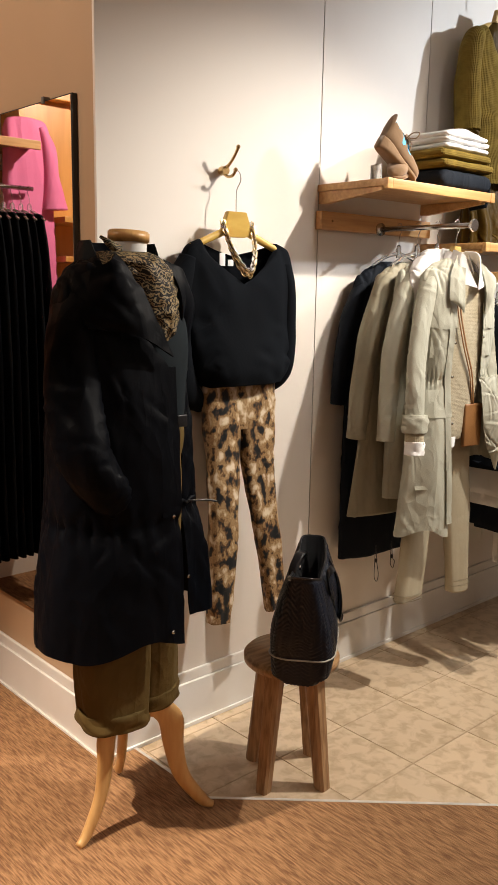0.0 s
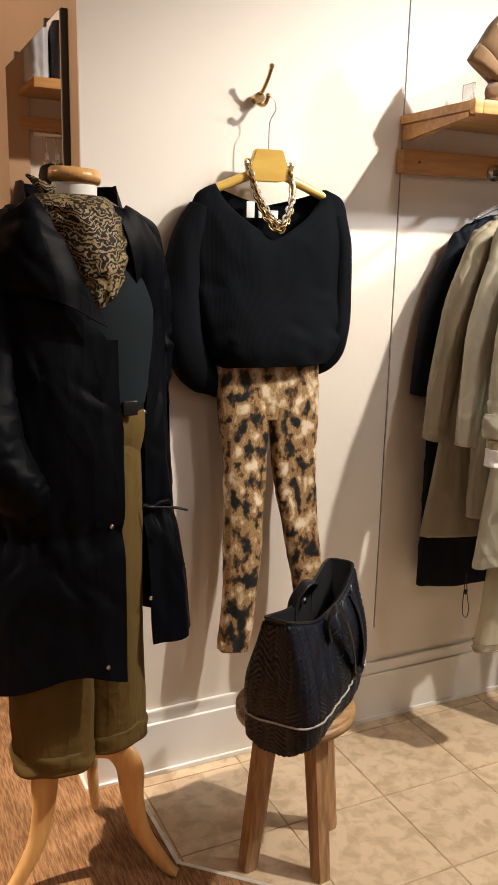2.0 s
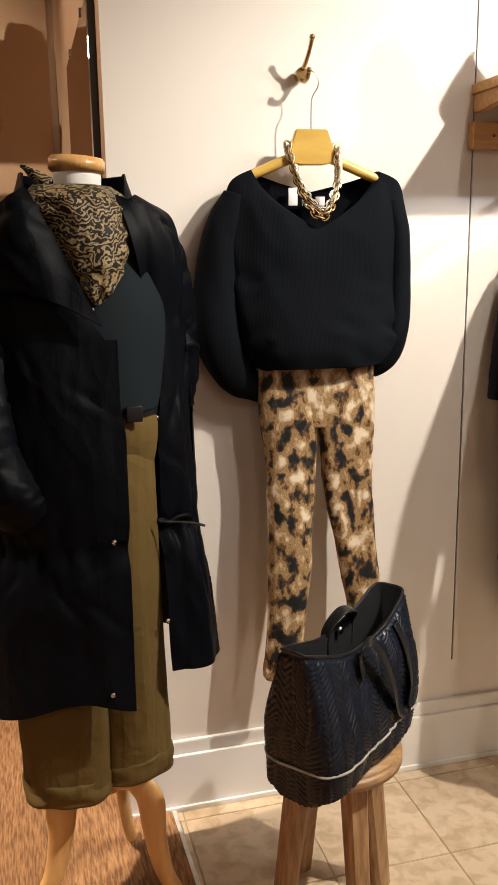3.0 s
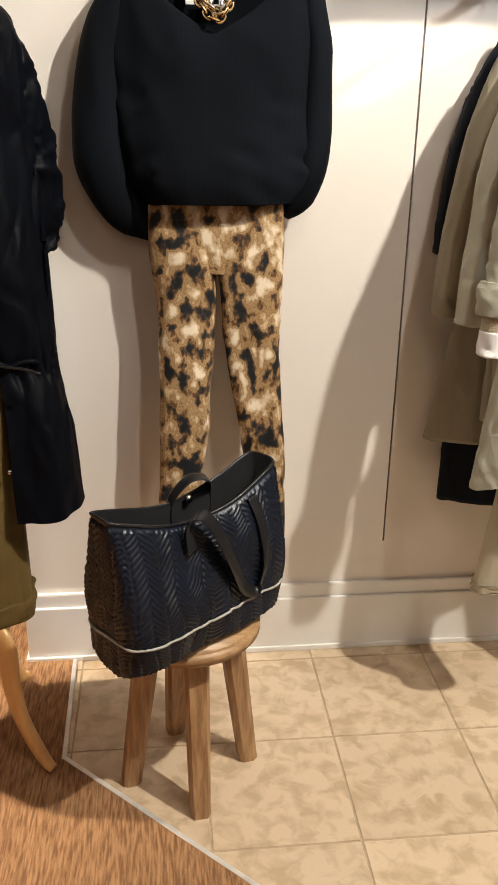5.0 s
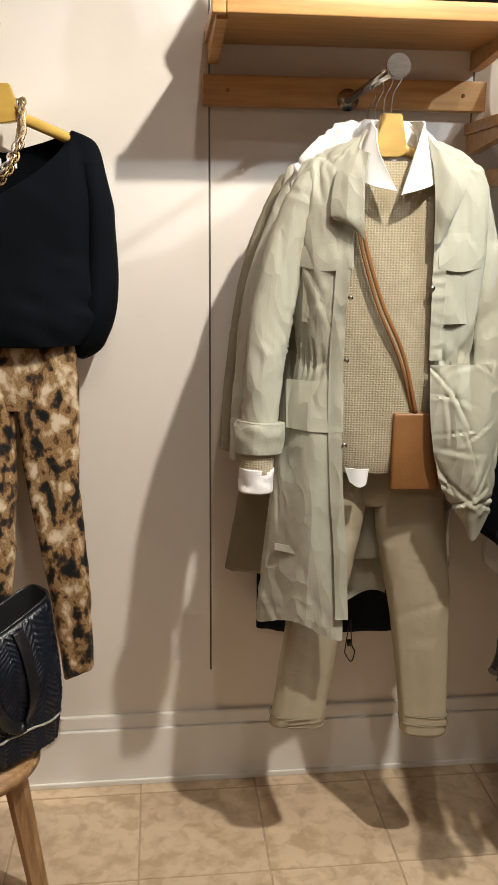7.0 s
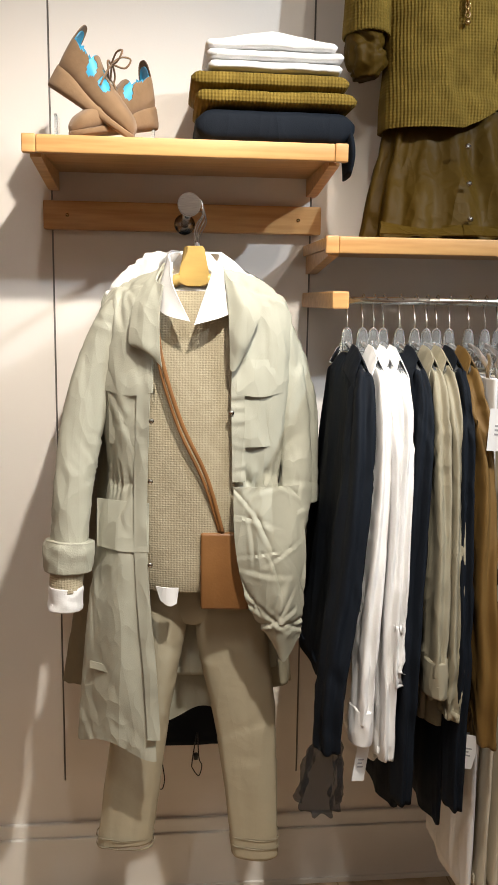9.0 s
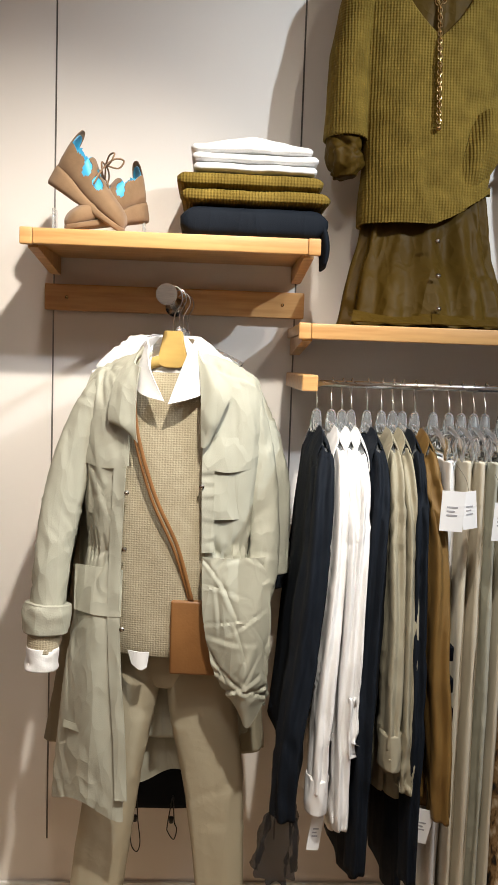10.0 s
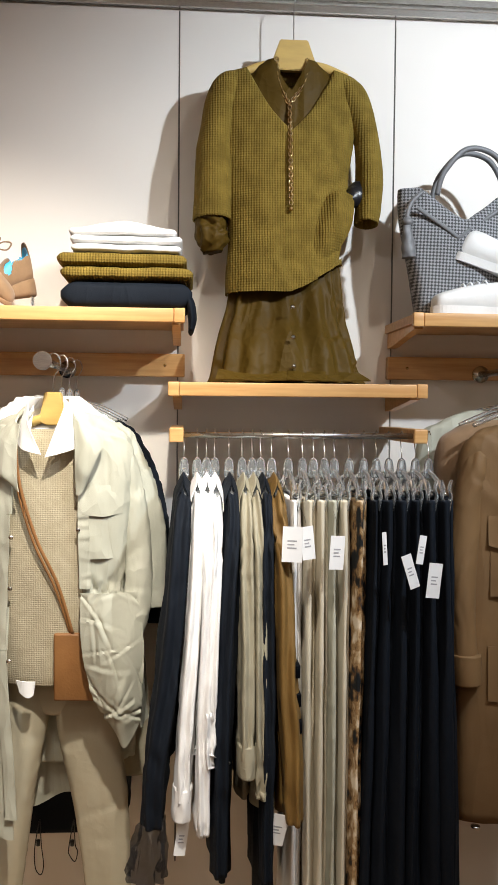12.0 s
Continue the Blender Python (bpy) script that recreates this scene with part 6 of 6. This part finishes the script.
for dy in (0.0, 0.05):
    bm = B()
    tube(bm, [(3.565, 2.245 + dy, 2.355), (3.585, 2.24 + dy, 2.42), (3.65, 2.238 + dy, 2.485), (3.73, 2.238 + dy, 2.47), (3.775, 2.24 + dy, 2.40), (3.785, 2.245 + dy, 2.345)], [(0.008, 0.008)] * 6, 12, 50)
    part("handle", bm, grey_leather, tote, "rolled grey leather handle")
bm = B()
tube(bm, [(3.515, 2.22, 2.355), (3.480, 2.205, 2.32), (3.468, 2.20, 2.285), (3.468, 2.20, 2.255)], [(0.006, 0.006)] * 4, 10, 24)
ball(bm, (3.468, 2.20, 2.265), 0.016, (1, 1, 0.8))
tube(bm, [(3.468, 2.20, 2.255), (3.470, 2.20, 2.21), (3.475, 2.20, 2.165)], [(0.009, 0.009), (0.016, 0.016), (0.019, 0.017)], 18, 20, 0.003, 2, 60)
part("tassel", bm, grey_leather, tote, "knotted leather tassel")


def trainer(x, y, z, rz, pitch, label):
    t = thing("trainer", (x, y, z), label, "shoe", "pair of trainers")
    t.matrix_world = placed(Matrix.Translation((x, y, z)) @ Euler((0, radians(pitch), radians(rz))).to_matrix().to_4x4())
    bm = B()
    rings = []
    for px, h, w in curve(((0.0, 0.02, 0.012), (0.012, 0.040, 0.032), (0.06, 0.056, 0.042), (0.11, 0.068, 0.042), (0.17, 0.078, 0.036), (0.24, 0.082, 0.034), (0.262, 0.05, 0.02)), 36):
        rings.append([(px, w * math.copysign(abs(math.cos(a)) ** 0.8, math.cos(a)), 0.018 + h * 0.5 * (1 + math.copysign(abs(math.sin(a)) ** 0.7, math.sin(a)))) for a in (2 * math.pi * k / 28 for k in range(28))])
    skin(bm, rings, True, True, True)
    part("upper", bm, white_leather, t, local=True)
    bm = B()
    rings = [[(px, -w, 0), (px, w, 0), (px, w * 1.03, 0.024), (px, -w * 1.03, 0.024)] for px, w in curve(((-0.004, 0.012), (0.02, 0.036), (0.09, 0.044), (0.17, 0.037), (0.25, 0.034), (0.268, 0.018)), 24)]
    skin(bm, rings, True, True, True)
    part("sole", bm, white_leather, t, "white rubber sole", local=True, smooth=False)
    for k in range(4):
        bm = B()
        tube(bm, [(0.085 + 0.022 * k, -0.028, 0.066 + 0.006 * k), (0.09 + 0.022 * k, 0.0, 0.090 + 0.004 * k), (0.085 + 0.022 * k, 0.028, 0.066 + 0.006 * k)], [(0.0025, 0.003)] * 3, 6, 12, side=Vector((1, 0, 0)))
        part("lace", bm, paper, t, local=True)
    return t


trainer(3.535, 2.165, 2.001, 8, 0, "white leather trainer on the oak shelf")
trainer(3.86, 2.20, 2.075, 172, -20, "white leather trainer propped against the handbag")

stand((3.80, 2.03, 1.858), (3.77, 2.0, 1.886))
brown = thing("brown_jacket", (3.80, 2.02, 0.65), "long brown cotton jacket with chest pockets on a peg", "coat", "garments on the second peg")
BJ = ((1.71, 3.80, 2.03, 0.09, 0.035), (1.68, 3.80, 2.03, 0.17, 0.05), (1.60, 3.80, 2.03, 0.205, 0.06), (1.3, 3.80, 2.03, 0.21, 0.065), (0.68, 3.80, 2.03, 0.215, 0.07))
bm = B()
drape(bm, BJ, 60, 90, 2.3, 0.008, 5, 51, 0.005, 10)
creases(bm, 60, 12, 0.004, 0.11, 0.009, 0.6)
part("body", bm, brown_cotton, brown)
shirt_sleeve(brown, brown_cotton, [(3.68, 2.03, 1.66), (3.635, 2.02, 1.61), (3.605, 2.01, 1.45), (3.598, 2.0, 1.25), (3.605, 1.985, 1.05)], [(0.012, 0.02), (0.036, 0.045), (0.042, 0.05), (0.04, 0.048), (0.034, 0.042)], 52, 0.004, 14)
thicken(part("pocket_flap", patch(BJ, 3.655, 3.76, 1.40, 1.475, 0.010, 0.01, 3), brown_cotton, brown), 0.003)
thicken(part("pocket", patch(BJ, 3.66, 3.755, 1.00, 1.14, 0.008, 0.0, 4), brown_cotton, brown), 0.003)
thicken(part("pocket", patch(BJ, 3.662, 3.752, 1.27, 1.42, 0.006, 0.0, 5), brown_cotton, brown), 0.002)
bm = B()
tube(bm, [(3.605, 1.985, 1.12), (3.605, 1.984, 1.085), (3.606, 1.983, 1.045)], [(0.038, 0.046), (0.039, 0.047), (0.038, 0.046)], 26, 14, 0.002, 5, 20, hollow=0.02)
part("cuff", bm, brown_cotton, brown)
part("ring", disc(B(), (3.64, 1.985, 0.665), 0.012, 0.003, "Z", 16), steel, brown, "steel cord ring")
rear = thing("suede_jacket", (3.80, 2.14, 0.9), "dark brown jacket hanging behind on a peg", "coat", "garments on the second peg")
bm = B()
drape(bm, ((1.72, 3.79, 2.14, 0.09, 0.035), (1.695, 3.79, 2.14, 0.17, 0.05), (1.62, 3.79, 2.14, 0.225, 0.055), (1.3, 3.79, 2.14, 0.22, 0.06), (0.9, 3.79, 2.14, 0.22, 0.06)), 40, 60, 2.3, 0.008, 5, 53, 0.004, 9)
part("body", bm, suede, rear)
pale = thing("pale_jacket", (3.80, 2.26, 0.9), "pale stone jacket hanging behind on a peg", "coat", "garments on the second peg")
bm = B()
drape(bm, ((1.745, 3.79, 2.26, 0.09, 0.035), (1.71, 3.79, 2.26, 0.18, 0.05), (1.64, 3.79, 2.26, 0.24, 0.055), (1.3, 3.79, 2.26, 0.235, 0.06), (0.9, 3.79, 2.26, 0.23, 0.06)), 40, 60, 2.3, 0.008, 5, 55, 0.004, 9)
part("body", bm, beige_cotton, pale)
for y in (2.03, 2.14, 2.26):
    clear_hanger(3.80, y, 1.755, 0.17, crook=0.108)

# ---- bay on the far wall, seen in the mirror ----
stand((0, 0, 0), (0, 0, 0))
solo("pilaster", box(B(), 0.865, CORNER - 0.031, BACK - 0.03, BACK - 0.001, 0, 3.12, 0.003), tan_paint, (0.9, BACK, 0), "tan painted pilaster beside the far bay", "pilaster", kind="structure", smooth=False)
BY = 4.3
stand((0.62, BY, 2.33), (0.60, BACK, 2.305))
cab = thing("maple_cabinet", (-0.2, BY, 0), "orange maple display cabinet with shelves", "cabinet")
part("back_panel", box(B(), -1.2, 0.46, BY - 0.03, BY - 0.002, 0.25, 2.9, 0.002), orange_wood, cab, smooth=False)
part("side_panel", box(B(), 0.462, 0.49, BY - 0.2, BY - 0.002, 0.25, 2.9, 0.002), orange_wood, cab, smooth=False)
part("cornice", box(B(), -1.2, 0.46, BY - 0.10, BY - 0.031, 2.62, 2.68, 0.006), orange_wood, cab, smooth=False)
for z in (1.98, 1.78):
    part("shelf", box(B(), -1.2, 0.30, BY - 0.30, BY - 0.031, z, z + 0.03, 0.003), orange_wood, cab, smooth=False)
bay = thing("wall_shelf", (0.7, BY, 2.33), "golden oak wall shelf in the far bay", "shelf", "wall shelves")
part("board", box(B(), 0.47, 0.93, BY - 0.36, BY - 0.002, 2.325, 2.35, 0.002), shelf_wood, bay, smooth=False)
part("front_lip", box(B(), 0.47, 0.93, BY - 0.38, BY - 0.361, 2.31, 2.352, 0.003), shelf_wood, bay, smooth=False)
part("rail_bar", disc(B(), (0.70, BY - 0.3, 2.13), 0.011, 0.44, "X"), steel, bay, "chrome rail under the shelf")
part("batten", box(B(), 0.47, 0.93, BY - 0.035, BY - 0.002, 2.18, 2.24, 0.003), shelf_wood, bay, smooth=False)
bm = B()
drape(bm, ((2.48, 0.465, BY - 0.22, 0.05, 0.02), (2.45, 0.465, BY - 0.22, 0.11, 0.03), (2.29, 0.465, BY - 0.22, 0.125, 0.04), (1.5, 0.465, BY - 0.22, 0.15, 0.05)), 40, 60, 2.3, 0.008, 5, 61, 0.003)
pink = thing("pink_dress", (0.465, BY - 0.22, 1.5), "bright pink crepe dress with flared sleeves", "dress")
part("body", bm, pink_cloth, pink)
bm = B()
tube(bm, [(0.395, BY - 0.23, 2.44), (0.36, BY - 0.24, 2.34), (0.345, BY - 0.25, 2.19), (0.335, BY - 0.25, 2.04)], [(0.02, 0.03), (0.04, 0.04), (0.042, 0.045), (0.07, 0.06)], 20, 30, 0.006, 3)
part("sleeve", bm, pink_cloth, pink)
for k in range(9):
    x = 0.50 + 0.046 * k
    g = thing("black_dress", (x, BY - 0.3, 0.3), "black dress hanging on the far rail", "dress", "black garments on the far rail")
    bm = B()
    drape(bm, ((2.0, x, BY - 0.3, 0.008, 0.05), (1.95, x, BY - 0.3, 0.018, 0.15), (1.5, x, BY - 0.3, 0.022, 0.2), (0.3, x, BY - 0.3, 0.024, 0.2)), 20, 26, 2.2, 0.006, 4, 80 + k, 0.004)
    part("body", bm, (black_cotton, black_knit)[k % 2], g)
    clear_hanger(x, BY - 0.3, 2.02, 0.15, True, 0.11)
bm = B()
drape(bm, ((2.62, 0.76, BY - 0.2, 0.04, 0.03), (2.55, 0.76, BY - 0.2, 0.06, 0.05), (2.36, 0.76, BY - 0.2, 0.07, 0.06)), 20, 30, 2.2, 0.01, 4, 90, 0.006)
solo("black_bag", bm, black_leather, (0.76, BY - 0.2, 2.352), "slouchy black bag on the far shelf", "bag")
pale_blue = thing("pale_blue_blouse", (0.88, BY - 0.2, 2.352), "pale blue cotton blouse standing on the far shelf", "blouse")
bm = B()
drape(bm, ((2.68, 0.88, BY - 0.2, 0.02, 0.02), (2.65, 0.88, BY - 0.2, 0.042, 0.05), (2.5, 0.88, BY - 0.2, 0.047, 0.07), (2.355, 0.88, BY - 0.2, 0.050, 0.075)), 30, 44, 2.2, 0.006, 6, 92, 0.004)
part("body", creases(bm, 20, 5, 0.004, 0.1, 0.007, 0.8), blue_cotton, pale_blue)

# ---- floor tiles ----
TP = 0.333
me = finish("tile", box(B(), -TP / 2 + 0.0025, TP / 2 - 0.0025, -TP / 2 + 0.0025, TP / 2 - 0.0025, -0.008, 0.0, 0.0018), tile_mat, False)


def on_tiles(c):
    return c.x > 1.1 and c.y < 2.6 and c.x < 6.3 and c.y > 2.040 - (c.x - 1.272) * 0.938 - 0.36


for i in range(-3, 14):
    for j in range(-15, 2):
        c = Vector((1.957 + TP * (i + 0.5), 2.066 + TP * (j + 0.5), 0))
        if on_tiles(c):
            t = new("tile", me)
            t.parent = ground
            t.matrix_basis = Matrix.Translation(c)
